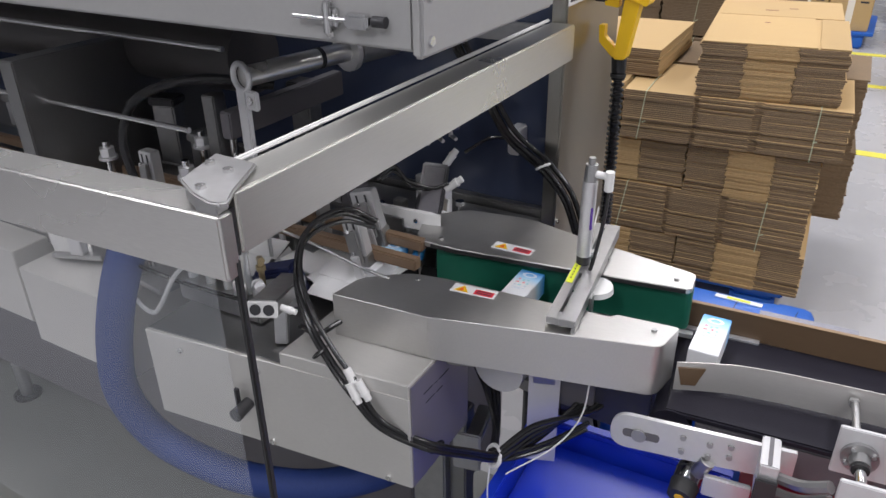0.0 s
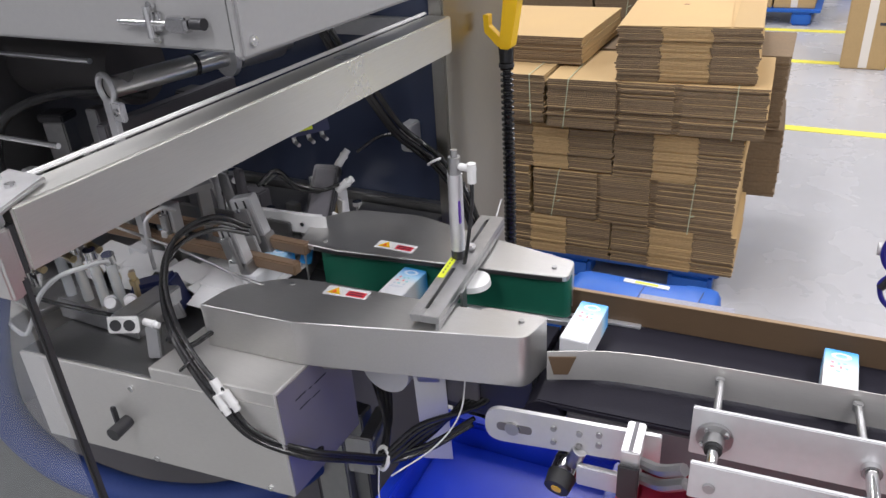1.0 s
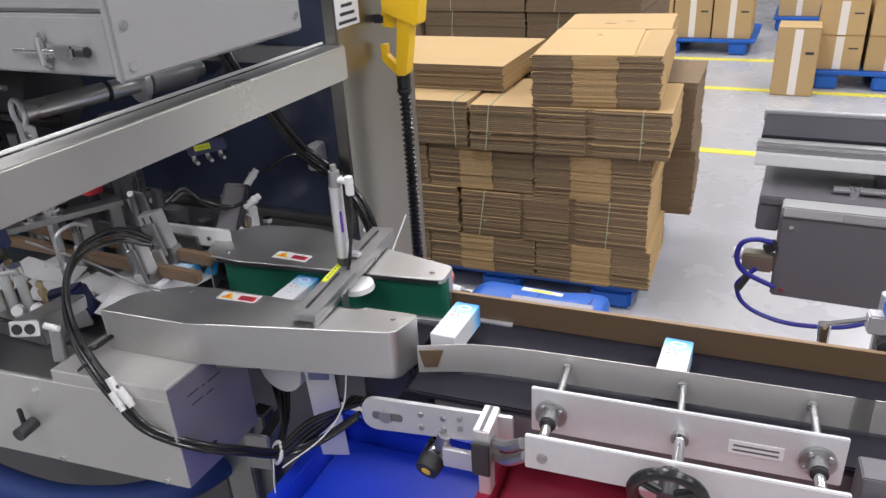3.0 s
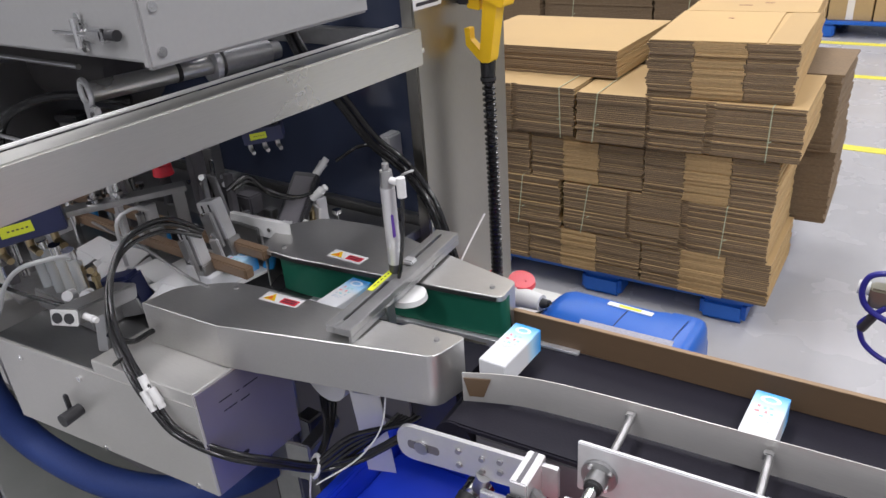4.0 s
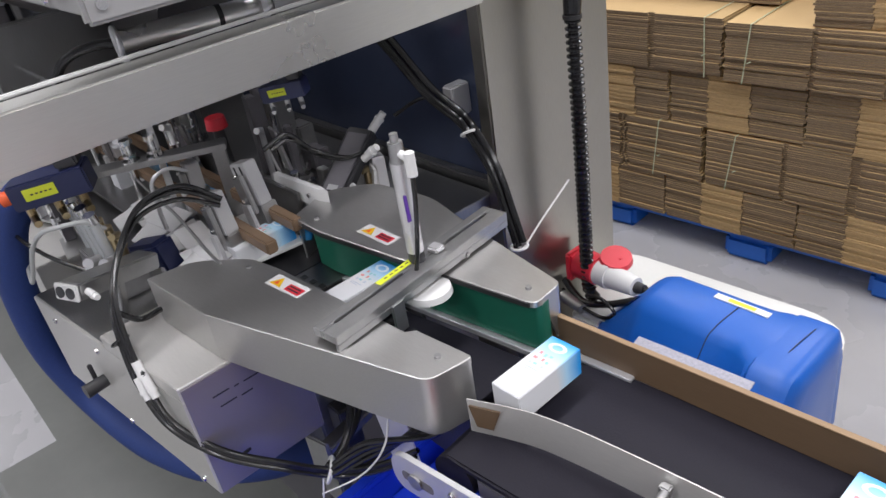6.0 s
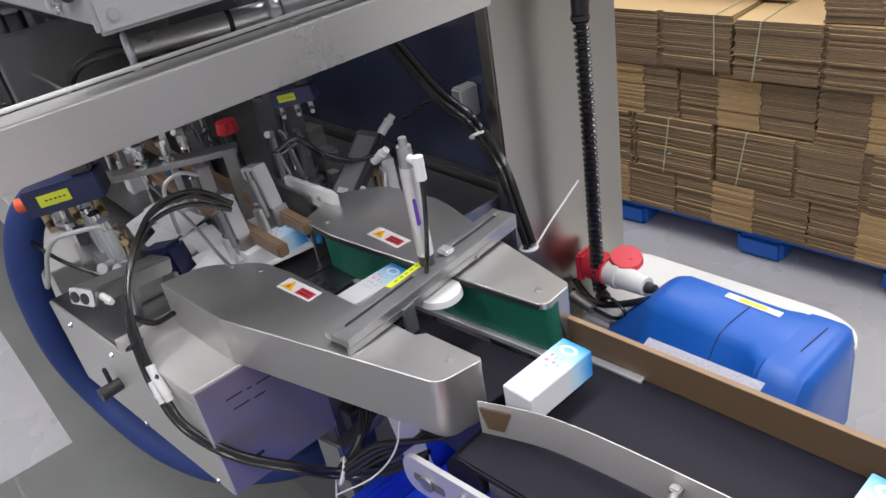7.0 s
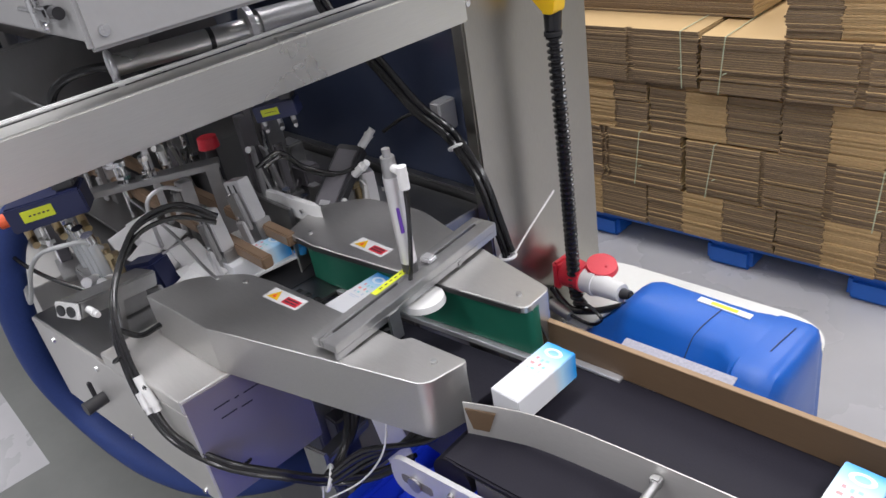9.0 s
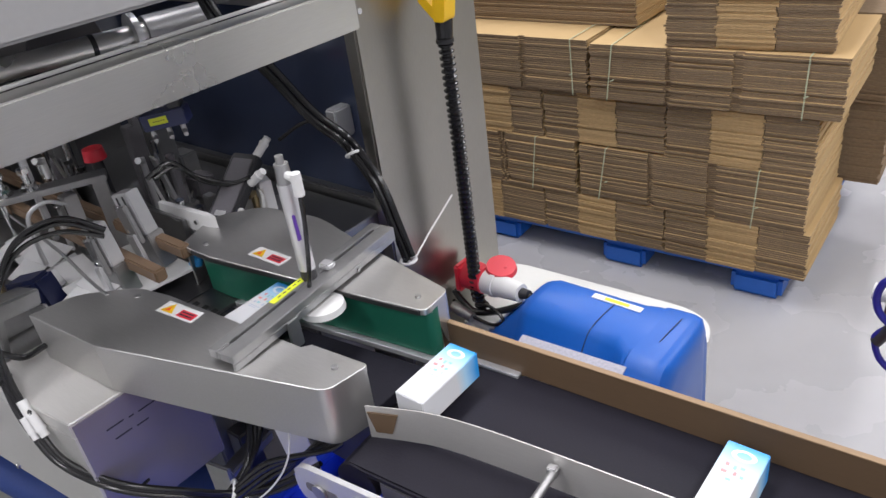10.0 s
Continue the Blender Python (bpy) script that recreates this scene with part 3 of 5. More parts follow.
    w = thing("angle_bracket", "pale metal angle bracket with two holes", "bracket", pose(-0.905, 1.005, 0.895, 0, 0, 4))
    part("plate", slab(B(), [(-0.085, -0.006), (0.06, -0.006), (0.085, 0.0), (0.06, 0.006), (-0.085, 0.006)], -0.02, 0.022, 0.001), WHITE, w)
    part("leg", bx(B(), (-0.07, 0.007, -0.095), (-0.05, 0.02, 0.0), 0.002), STEEL_DULL, w)
    for x in (-0.05, 0.03):
        bolt(w, (x, -0.006, 0.002), (0, -1, 0), 0.005)
    # clusters of small pneumatic parts on the deck
    rnd = random.Random(7)
    for x, y, n, top in ((-1.30, 0.68, 8, 0.12), (-1.20, 1.12, 12, 0.22), (-1.36, 0.98, 12, 0.24), (-0.98, 1.06, 8, 0.10), (-1.55, 0.69, 10, 0.14), (-0.94, 1.20, 8, 0.12)):
        c = thing("pneumatic_cluster", "cluster of small metal fittings and clear plastic blocks", "fittings", pose(x, y, 0.8005, 0, 0, rnd.uniform(-25, 25)), "clusters of fittings")
        part("base_plate", bx(B(), (-0.06, -0.045, 0), (0.06, 0.045, 0.012), 0.002), STEEL_DULL, c)
        for k in range(n):
            px, py, pz = rnd.uniform(-0.055, 0.055), rnd.uniform(-0.04, 0.04), 0.0125
            hh = rnd.uniform(0.35, 1.0) * top
            kind = rnd.randrange(5)
            if kind == 0:
                w = rnd.uniform(0.010, 0.020)
                part("block", bx(B(), (px - w, py - w * 0.7, pz), (px + w, py + w * 0.7, pz + hh), 0.002), rnd.choice((ALU, ALU, STEEL_DULL, DGREY)), c)
            elif kind == 1:
                bm = rod(B(), (px, py, pz), (px + rnd.uniform(-0.02, 0.02), py, pz + hh), rnd.uniform(0.005, 0.010), seg=12)
                part("rod", bm, CHROME, c)
            elif kind == 2:
                bm = rod(B(), (px, py, pz), (px, py, pz + hh * 0.7), 0.007, seg=10)
                rod(bm, (px, py, pz + hh * 0.66), (px + 0.02, py - 0.016, pz + hh * 0.72), 0.0075, seg=10)
                part("elbow", bm, rnd.choice((BRASS, WHITE, ALU)), c)
            elif kind == 3:
                part("bracket", bx(B(), (px - 0.02, py - 0.003, pz), (px + 0.02, py + 0.003, pz + hh * 0.8), 0.001, pose(0, 0, 0, rnd.uniform(-12, 12), 0, rnd.uniform(-10, 10))), rnd.choice((WHITE, ALU, STEEL)), c)
            else:
                bm = rod(B(), (px, py, pz), (px, py, pz + hh * 0.5), 0.004, seg=10)
                rod(bm, (px, py, pz + hh * 0.5), (px, py, pz + hh * 0.5 + 0.010), 0.012, seg=6)
                part("nut", bm, CHROME, c)
    # small dark machinery that fills the depth of the machine
    for k in range(16):
        x = -1.35 - 0.17 * k + random.uniform(-0.05, 0.05)
        y = random.choice((0.82, 1.06, 1.14, 1.22)) + random.uniform(-0.02, 0.02)
        hgt = random.uniform(0.10, 0.28)
        u = thing("drive_unit", "small drive unit with rods and a clamp", "machine part", pose(x, y, 0.80, 0, 0, random.uniform(-20, 20)), "drive units")
        part("body", bx(B(), (-0.03, -0.025, 0), (0.03, 0.025, hgt), 0.004), random.choice((DGREY, ALU, STEEL_DULL, BLACK)), u)
        part("cap", bx(B(), (-0.036, -0.03, hgt), (0.036, 0.03, hgt + 0.02), 0.004), random.choice((ALU, BLACK, STEEL_DULL)), u)
        part("rod", rod(B(), (0.0, -0.028, hgt * 0.3), (0.0, -0.075, hgt * 0.3), 0.006, seg=10), CHROME, u)
    for k, (x, y) in enumerate(((-1.18, 1.20), (-1.30, 1.24))):
        u = thing("drive_unit", "small drive unit with rods and a clamp", "machine part", pose(x, y, 0.80), "drive units")
        hgt = 0.05 + 0.022 * k
        part("body", bx(B(), (-0.03, -0.022, 0), (0.03, 0.022, hgt), 0.004), (DGREY, STEEL_DULL, BLACK)[k % 3], u)
        part("rod", rod(B(), (0.0, -0.0225, hgt * 0.4), (0.05, -0.06, hgt * 0.4), 0.006, seg=10), CHROME, u)


CYAN = material("bright_blue_plastic", (0.03, 0.28, 0.65), 0.35)
BIN_NAVY = material("navy_plastic", (0.012, 0.018, 0.07), 0.4, 0.0, 0.05, 60, 0.02)
build_inside()


# ---- the two side-belt units at the outlet ----
def warning_label(parent, at):
    lab = part("warning_label", bx(B(), (-0.041, -0.0145, 0), (0.041, 0.0145, 0.0008), 0, at), PAPER, parent, "white warning label")
    tri = B()
    slab(tri, [(-0.035, -0.0095), (-0.008, -0.0095), (-0.0215, 0.0115)], 0.001, 0.0016, 0, at)
    part("warning_triangle", tri, YELLOW, lab)
    tri = B()
    slab(tri, [(-0.027, -0.0065), (-0.017, -0.0065), (-0.0215, 0.003)], 0.0018, 0.0022, 0, at)
    part("warning_sign", tri, ORANGE, lab)
    part("red_field", bx(B(), (0.002, -0.0095, 0.001), (0.037, 0.006, 0.0016), 0, at), RED, lab)
    for k in range(2):
        part("print_bar", bx(B(), (0.006, -0.006 + 0.006 * k, 0.0017), (0.033, -0.0035 + 0.006 * k, 0.0021), 0, at), INK, lab)
    return lab


def shell(outline, z0, z1, wall=0.003, bev=0.0011, inner=None):
    """A sheet-metal hood: a top with a skirt, open below."""
    bm = B()
    rings = []
    k = len(outline)
    mid = Vector((sum(p[0] for p in outline) / k, sum(p[1] for p in outline) / k))
    for z, inset in ((z0, 0.0), (z1 - bev, 0.0), (z1, bev), (z1 - wall, wall), (z0, wall)):
        row = []
        for i in range(k):
            p, a, b = Vector(outline[i]), Vector(outline[i - 1]), Vector(outline[(i + 1) % k])
            n1, n2 = (p - a).normalized(), (b - p).normalized()
            n = Vector((-(n1.y + n2.y), n1.x + n2.x)).normalized()
            q = p + n * inset / max(0.5, n.dot(Vector((-n2.y, n2.x))))
            row.append(bm.verts.new((q.x, q.y, z1 - 0.010 if z == z0 and inner and inner(p.x, p.y) else z)))
        rings.append(row)
    for a, b in ((0, 1), (1, 2), (3, 4), (4, 0)):
        for i in range(k):
            j = (i + 1) % k
            bm.faces.new((rings[a][i], rings[a][j], rings[b][j], rings[b][i]))
    bm.faces.new(rings[2])
    bm.faces.new(rings[3][::-1])
    return bm


def round_outline(pts, radii, seg=8):
    out = []
    k = len(pts)
    for i, r in enumerate(radii):
        p, a, b = Vector(pts[i]), Vector(pts[i - 1]), Vector(pts[(i + 1) % k])
        if not r:
            out.append(tuple(p))
            continue
        u, v = p + (a - p).normalized() * r, p + (b - p).normalized() * r
        for j in range(seg + 1):
            s = j / seg
            out.append(tuple((1 - s) ** 2 * u + 2 * s * (1 - s) * p + s * s * v))
    return out


def build_side_belts():
    near = thing("side_belt_unit", "stainless hooded side belt with a warning label", "conveyor", group="side belts")
    line = round_outline([(-0.836, 0.662), (-0.656, 0.677), (-0.302, 0.800), (-0.290, 0.868), (-0.392, 0.858), (-0.402, 0.846), (-0.70, 0.826), (-0.78, 0.812), (-0.832, 0.742)], [0, 0, 0.016, 0.010, 0, 0, 0, 0.03, 0.02], 16)
    hood = shell(line, 0.797, 0.892, inner=lambda x, y: y > 0.822 + 0.1 * (x + 0.7))
    for v in hood.verts:  # the front edge lifts towards the machine
        v.co.z += 0.016 * max(0.0, min(1.0, (-0.32 - v.co.x) / 0.33)) * max(0.0, min(1.0, (0.80 - v.co.y) / 0.10)) + (0.012 * max(0.0, min(1.0, (-0.32 - v.co.x) / 0.33)) if v.co.z < 0.83 else 0.0)
    part("hood", hood, HOOD, near, "brushed stainless steel hood").data.set_sharp_from_angle(angle=radians(9))
    part("belt", slab(B(), round_outline([(-0.76, 0.818), (-0.70, 0.832), (-0.40, 0.852), (-0.31, 0.862), (-0.31, 0.83), (-0.70, 0.79)], [0.01] * 6), 0.800, 0.878, 0.002), GREEN, near, "green flat belt")
    part("carrier", slab(B(), [(-0.80, 0.70), (-0.67, 0.71), (-0.34, 0.825), (-0.34, 0.84), (-0.76, 0.80)], 0.79, 0.885), STEEL_DARK, near)
    part("mount", bx(B(), (-0.75, 0.70, 0.70), (-0.68, 0.78, 0.789), 0.003), STEEL_DULL, near)
    for x, y in ((-0.325, 0.838), (-0.745, 0.795)):
        bolt(near, (x, y, 0.892), (0, 0, 1), 0.0048, STEEL_DULL)
    warning_label(near, pose(-0.634, 0.803, 0.8962, 0, 0, 5))
    far = thing("side_belt_unit", "stainless hooded side belt with a green belt showing", "conveyor", group="side belts")
    line = round_outline([(-0.835, 0.935), (-0.745, 0.935), (-0.385, 0.985), (-0.302, 0.998), (-0.308, 1.058), (-0.545, 1.102), (-0.67, 1.132), (-0.815, 1.110), (-0.875, 1.035)], [0.02, 0, 0, 0.014, 0.012, 0, 0.03, 0.03, 0.03], 16)
    part("hood", shell(line, 0.800, 0.892, inner=lambda x, y: y < 0.953 + 0.14 * (x + 0.742)), HOOD, far, "brushed stainless steel hood").data.set_sharp_from_angle(angle=radians(9))
    part("belt", slab(B(), round_outline([(-0.80, 0.948), (-0.742, 0.948), (-0.385, 0.996), (-0.304, 1.006), (-0.302, 1.03), (-0.70, 1.01)], [0.01] * 6), 0.802, 0.8825, 0.002), GREEN, far, "green flat belt")
    part("belt_edge", slab(B(), [(-0.80, 0.9325), (-0.745, 0.9325), (-0.385, 0.9825), (-0.312, 0.9935), (-0.312, 1.01), (-0.80, 0.96)], 0.8830, 0.8905), RUBBER, far)
    part("lower_lip", slab(B(), [(-0.80, 0.942), (-0.742, 0.940), (-0.385, 0.988), (-0.29, 0.999), (-0.29, 1.012), (-0.80, 0.97)], 0.790, 0.800, 0.001), ALU, far)
    part("mount", bx(B(), (-0.80, 1.02, 0.70), (-0.72, 1.10, 0.80), 0.003), STEEL_DULL, far)
    for x, y in ((-0.335, 1.02), (-0.79, 0.96)):
        bolt(far, (x, y, 0.892), (0, 0, 1), 0.0048, STEEL_DULL)
    warning_label(far, pose(-0.645, 0.989, 0.8925, 0, 0, 1))
    # Added black block that keeps the open gap under the belts dark.
    g = thing("gear_case", "black block filling the dark gap under the belts", "gear case", pose(0, 0, 0))
    part("case", bx(B(), (-0.52, 0.872, 0.64), (-0.315, 0.985, 0.7748), 0.006), BLACK, g)
    part("flange", bx(B(), (-0.50, 0.866, 0.66), (-0.42, 0.8715, 0.74), 0.002), DGREY, g)
    # dark pusher chain between the belts
    ch = thing("pusher_chain", "black pusher chain between the green belts", "chain")
    part("bed", slab(B(), [(-0.80, 0.835), (-0.31, 0.872), (-0.31, 0.985), (-0.80, 0.925)], 0.775, 0.795, 0.001), BELT, ch)
    for k in range(14):
        x = -0.79 + 0.026 * k
        part("link", bx(B(), (x, 0.862 + 0.06 * (x + 0.79), 0.7955), (x + 0.016, 0.876 + 0.06 * (x + 0.79), 0.801), 0.002), RUBBER, ch)
        part("link", bx(B(), (x, 0.895 + 0.07 * (x + 0.79), 0.7955), (x + 0.016, 0.909 + 0.07 * (x + 0.79), 0.801), 0.002), RUBBER, ch)


build_side_belts()


def build_press():
    p = thing("hold_down_press", "slotted bar with an upright air cylinder and a white pad", "press")
    m = pose(-0.4785, 0.943, 0.914, 0, 0, -math.degrees(math.atan2(-0.046, 0.374)))
    bm = B()
    for lo, hi in (((-0.024, -0.188, -0.006), (-0.0075, 0.184, 0.007)), ((-0.0015, -0.188, -0.006), (0.024, 0.184, 0.007)), ((-0.0075, -0.188, -0.006), (-0.0015, -0.165, 0.007)), ((-0.0075, 0.165, -0.006), (-0.0015, 0.184, 0.007)), ((-0.0075, -0.03, -0.006), (-0.0015, 0.05, 0.007))):
        bx(bm, lo, hi, 0.001, m)
    part("slotted_bar", bm, STEEL_DULL, p, "grey aluminium slotted bar")
    part("bar_flange", bx(B(), (0.018, -0.188, -0.018), (0.024, 0.184, -0.0061), 0.001, m), STEEL_DULL, p)
    part("lime_label", bx(B(), (-0.0222, -0.070, 0.0072), (-0.0108, 0.018, 0.0078), 0, m), LIME, p, "lime yellow label")
    for k in range(6):
        part("print_bar", bx(B(), (-0.0178, -0.056 + 0.011 * k, 0.0079), (-0.0155, -0.050 + 0.011 * k, 0.0082), 0, m), INK, p)
    part("near_post", bx(B(), (-0.015, -0.105, -0.0215), (0.0155, -0.075, -0.0062), 0.002, m), STEEL_DULL, p)
    part("far_post", bx(B(), (-0.015, 0.10, -0.0215), (0.0155, 0.13, -0.0062), 0.002, m), STEEL_DULL, p)
    part("wing", bx(B(), (0.012, 0.075, -0.0205), (0.026, 0.085, -0.0095), 0.002, m), STEEL_DULL, p)
    part("drop_plate", bx(B(), (0.0245, -0.09, -0.055), (0.029, -0.065, -0.004), 0.002, m), STEEL_DULL, p)
    top = Vector((-0.487, 0.947, 1.112))
    low = Vector((-0.489, 0.949, 0.938))
    d = (top - low).normalized()
    part("cylinder", rod(B(), low, top - d * 0.03, 0.0128, seg=24), ALU, p, "silver air cylinder")
    part("cylinder_head", rod(B(), top - d * 0.03, top, 0.0118, 0.0105, 20), STEEL_DULL, p)
    part("cylinder_head", rod(B(), top, top + d * 0.012, 0.006, 0.006, 14), STEEL_DULL, p)
    part("cylinder_foot", rod(B(), low - d * 0.024, low, 0.0125, seg=20), BLACK, p)
    part("purple_label", bx(B(), (0.0095, -0.0115, 0.055), (0.0125, -0.0035, 0.098), 0.001, Matrix.Translation(low)), PURPLE, p)
    bm = rod(B(), top + Vector((0.008, 0, -0.016)), top + Vector((0.040, -0.006, -0.016)), 0.0062, seg=12)
    rod(bm, top + Vector((0.034, -0.005, -0.006)), top + Vector((0.034, -0.005, -0.040)), 0.0078, seg=14)
    part("air_elbow", bm, WHITE, p, "white plastic air elbow")
    bm = tube(B(), [top + Vector((0.034, -0.005, -0.04)), top + Vector((0.032, -0.008, -0.09)), top + Vector((0.022, -0.014, -0.17)), top + Vector((0.012, -0.022, -0.22)), (-0.478, 0.915, 0.868)], 0.0035, 10)
    part("air_tube", bm, HOSE, p, "thin black air tube")
    part("pad_stem", rod(B(), (-0.475, 0.952, 0.8872), (-0.475, 0.950, 0.9045), 0.006), CHROME, p)
    part("pad", rod(B(), (-0.462, 0.940, 0.877), (-0.462, 0.940, 0.887), 0.036, 0.034, 36), WHITE, p, "round white felt pad")
    part("clamp_block", bx(B(), (-0.012, 0.030, 0.0072), (0.010, 0.050, 0.017), 0.003, m), ALU, p)


build_press()

# ---- the outfeed conveyor ----
CV = pose(-0.305, 1.038, -0.044, 0, 0, 5.0)  # its far rail runs along the local x axis
conv = thing("outfeed_conveyor", "black belt conveyor with a brown rail and aluminium side plates", "conveyor", CV)


def build_conveyor():
    L = 5.6
    part("belt", bx(B(), (0.0, -0.250, 0.818), (L, 0.0052, 0.830), 0.003), BELT, conv, "matt black conveyor belt")
    part("end_roller", rod(B(), (0.012, -0.250, 0.796), (0.012, 0.0, 0.796), 0.033, seg=28), BELT, conv)
    part("bed", bx(B(), (0.05, -0.248, 0.745), (L, 0.0, 0.8175), 0.003), DGREY, conv)
    swing = pose(0, 0, 0, 0, 0, -1.7)
    rail = part("brown_rail", bx(B(), (-0.014, 0.006, 0.8305), (L, 0.0135, 0.884), 0.001, swing), WOOD, conv, "brown laminate guide rail")
    part("rail_edge", bx(B(), (-0.014, 0.0055, 0.8842), (L, 0.0140, 0.8856), 0, swing), WOOD_EDGE, rail)
    part("rail_strip", bx(B(), (-0.035, -0.008, 0.8302), (0.125, 0.004, 0.836), 0.001), ALU, conv, "pale metal strip at the belt edge")
    part("perforated_strip", bx(B(), (0.115, -0.009, -0.001), (0.275, 0.009, 0.001), 0, swing @ pose(0, 0.025, 0.880, 12)), MESH, conv, "pale perforated strip")
    part("far_plate", bx(B(), (0.03, 0.016, 0.755), (L, 0.024, 0.829), 0.002), ALU, conv)
    # thin sheet guide that flares at its mouth
    pts = [(0.005, -0.200), (0.06, -0.183), (0.115, -0.172), (0.235, -0.166), (0.45, -0.164), (0.70, -0.164), (1.2, -0.164), (L, -0.164)]
    line = smooth_line([(x, y, 0) for x, y in pts], 5)
    bm = B()
    rows = []
    for q in line:
        rows.append([bm.verts.new((q.x, q.y, 0.834)), bm.verts.new((q.x, q.y, 0.893 - 0.004 * max(0, (0.16 - q.x) / 0.16))), bm.verts.new((q.x + 0.0002, q.y + 0.0016, 0.893 - 0.004 * max(0, (0.16 - q.x) / 0.16))), bm.verts.new((q.x, q.y + 0.0016, 0.834))])
    for a, b in zip(rows, rows[1:]):
        for k in range(4):
            bm.faces.new((a[k], b[k], b[(k + 1) % 4], a[(k + 1) % 4]))
    bm.faces.new(rows[0])
    bm.faces.new(rows[-1][::-1])
    guide = part("sheet_guide", bm, SATIN, conv, "thin bent stainless guide sheet")
    bm = slab(B(), [(0.008, -0.2015), (0.050, -0.1888), (0.049, -0.1865), (0.008, -0.1990)], 0.846, 0.880)
    for v in bm.verts:
        if v.co.z < 0.86:  # cut narrower towards the bottom
            shift = 0.008 if v.co.x < 0.03 else -0.012
            v.co.x, v.co.y = v.co.x + shift, v.co.y + 0.3 * shift
    part("cardboard_tab", bm, WOOD, guide, "taped brown cardboard tab")
    # side plates, rods and flanges
    upper = part("upper_plate", bx(B(), (0.236, -0.307, 0.842), (0.668, -0.300, 0.922), 0.0015), PLATE, conv, "aluminium side plate")
    lower = part("lower_plate", bx(B(), (0.242, -0.374, 0.826), (0.668, -0.366, 0.886), 0.0015), PLATE, conv, "aluminium side plate")
    for x in (0.267, 0.452, 0.640):
        r = part("spacer_rod", rod(B(), (x, -0.1660, 0.872), (x, -0.2995, 0.872), 0.0055, seg=14), STEEL_DULL, conv)
        part("rod_block", bx(B(), (x - 0.008, -0.178, 0.864), (x + 0.005, -0.1665, 0.879), 0.002), STEEL_DULL, r)
    for x in (0.267, 0.634):
        bm = rod(B(), (x, -0.3075, 0.880), (x, -0.3135, 0.880), 0.024, seg=24)
        rod(bm, (x, -0.3135, 0.880), (x, -0.333, 0.880), 0.0135, seg=20)
        fl = part("flange", bm, STEEL_DULL, upper, "round steel flange bearing")
        for a in (0.6, 2.2, 3.7, 5.3):
            bolt(fl, (x + 0.0185 * math.cos(a), -0.3135, 0.880 + 0.0185 * math.sin(a)), (0, -1, 0), 0.0035)
        part("pin", rod(B(), (x, -0.333, 0.880), (x, -0.3655, 0.880), 0.0075, seg=16), CHROME, fl)
        part("pin_ring", rod(B(), (x, -0.3335, 0.880), (x, -0.338, 0.880), 0.0115, seg=20), RUBBER, fl)
    bm = rod(B(), (0.455, -0.3075, 0.880), (0.455, -0.317, 0.880), 0.0125, seg=18)
    rod(bm, (0.455, -0.317, 0.880), (0.455, -0.3655, 0.872), 0.008, seg=16)
    part("stud", bm, CHROME, upper)
    sticker = part("sticker", bx(B(), (0.520, -0.3082, 0.868), (0.592, -0.3072, 0.890)), PAPER, upper, "white printed sticker")
    for k in range(2):
        part("print_bar", bx(B(), (0.526, -0.3088, 0.873 + 0.008 * k), (0.586, -0.3083, 0.876 + 0.008 * k)), DGREY, sticker)
    for x in (0.268, 0.648):
        bolt(lower, (x, -0.374, 0.850), (0, -1, 0), 0.008, STEEL_DULL)
    part("tail_bracket", bx(B(), (0.692, -0.362, 0.80), (1.1, -0.312, 0.826), 0.002), ALU, conv)
    part("tail_cover", bx(B(), (0.694, -0.300, 0.76), (L, -0.252, 0.858), 0.002), DGREY, conv)
    # hand wheel
    c = Vector((0.447, -0.430, 0.880))
    wheel = part("hand_wheel", ring(B(), c, (0, 1, 0.25), 0.045, 0.0085), HOSE, conv, "black three-spoke hand wheel")
    part("wheel_hub", rod(B(), c + Vector((0, -0.006, -0.002)), c + Vector((0, 0.035, 0.009)), 0.0135, seg=20), BLACK, wheel)
    for k in range(3):
        a = 2 * math.pi * k / 3 + 0.5
        part("spoke", rod(B(), c, c + Vector((0.043 * math.cos(a), -0.0105 * math.sin(a), 0.0417 * math.sin(a))), 0.0065, seg=10), HOSE, wheel)
    part("wheel_shaft", rod(B(), c + Vector((0, 0.035, 0.009)), (0.447, -0.3745, 0.870), 0.008, seg=12), CHROME, wheel)
    # slotted end bracket, clamp block and encoder
    o = round_outline([(-0.028, 0.758), (-0.028, 0.826), (0.245, 0.838), (0.245, 0.782)], [0.032, 0.032, 0.004, 0.004], 8)
    bm = slab(B(), o, -0.004, 0.004, 0.0012, Matrix.Translation((-0.047, -0.276, -0.004)) @ pose(0, 0, 0, 90))
    bracket = part("end_bracket", bm, ALU, conv, "aluminium bracket with rounded slotted end")
    bm = slab(B(), round_outline([(-0.008, 0.784), (-0.008, 0.800), (0.050, 0.803), (0.050, 0.787)], [0.007] * 4), -0.0046, 0.0046, 0, Matrix.Translation((-0.047, -0.276, -0.004)) @ pose(0, 0, 0, 90))
    part("slot", bm, DGREY, bracket)
    part("slot_nut", rod(B(), (-0.029, -0.2807, 0.789), (-0.029, -0.284, 0.789), 0.012, seg=20), STEEL_DULL, bracket)
    for x, z in ((0.085, 0.812), (0.085, 0.785), (0.125, 0.812), (0.125, 0.788), (0.155, 0.818), (0.155, 0.798)):
        bolt(bracket, (x - 0.047, -0.280, z - 0.004), (0, -1, 0), 0.005, STEEL_DULL)
    blk = part("clamp_block", bx(B(), (0.148, -0.333, 0.757), (0.174, -0.265, 0.842), 0.002), ALU, conv, "pale profile clamp block")
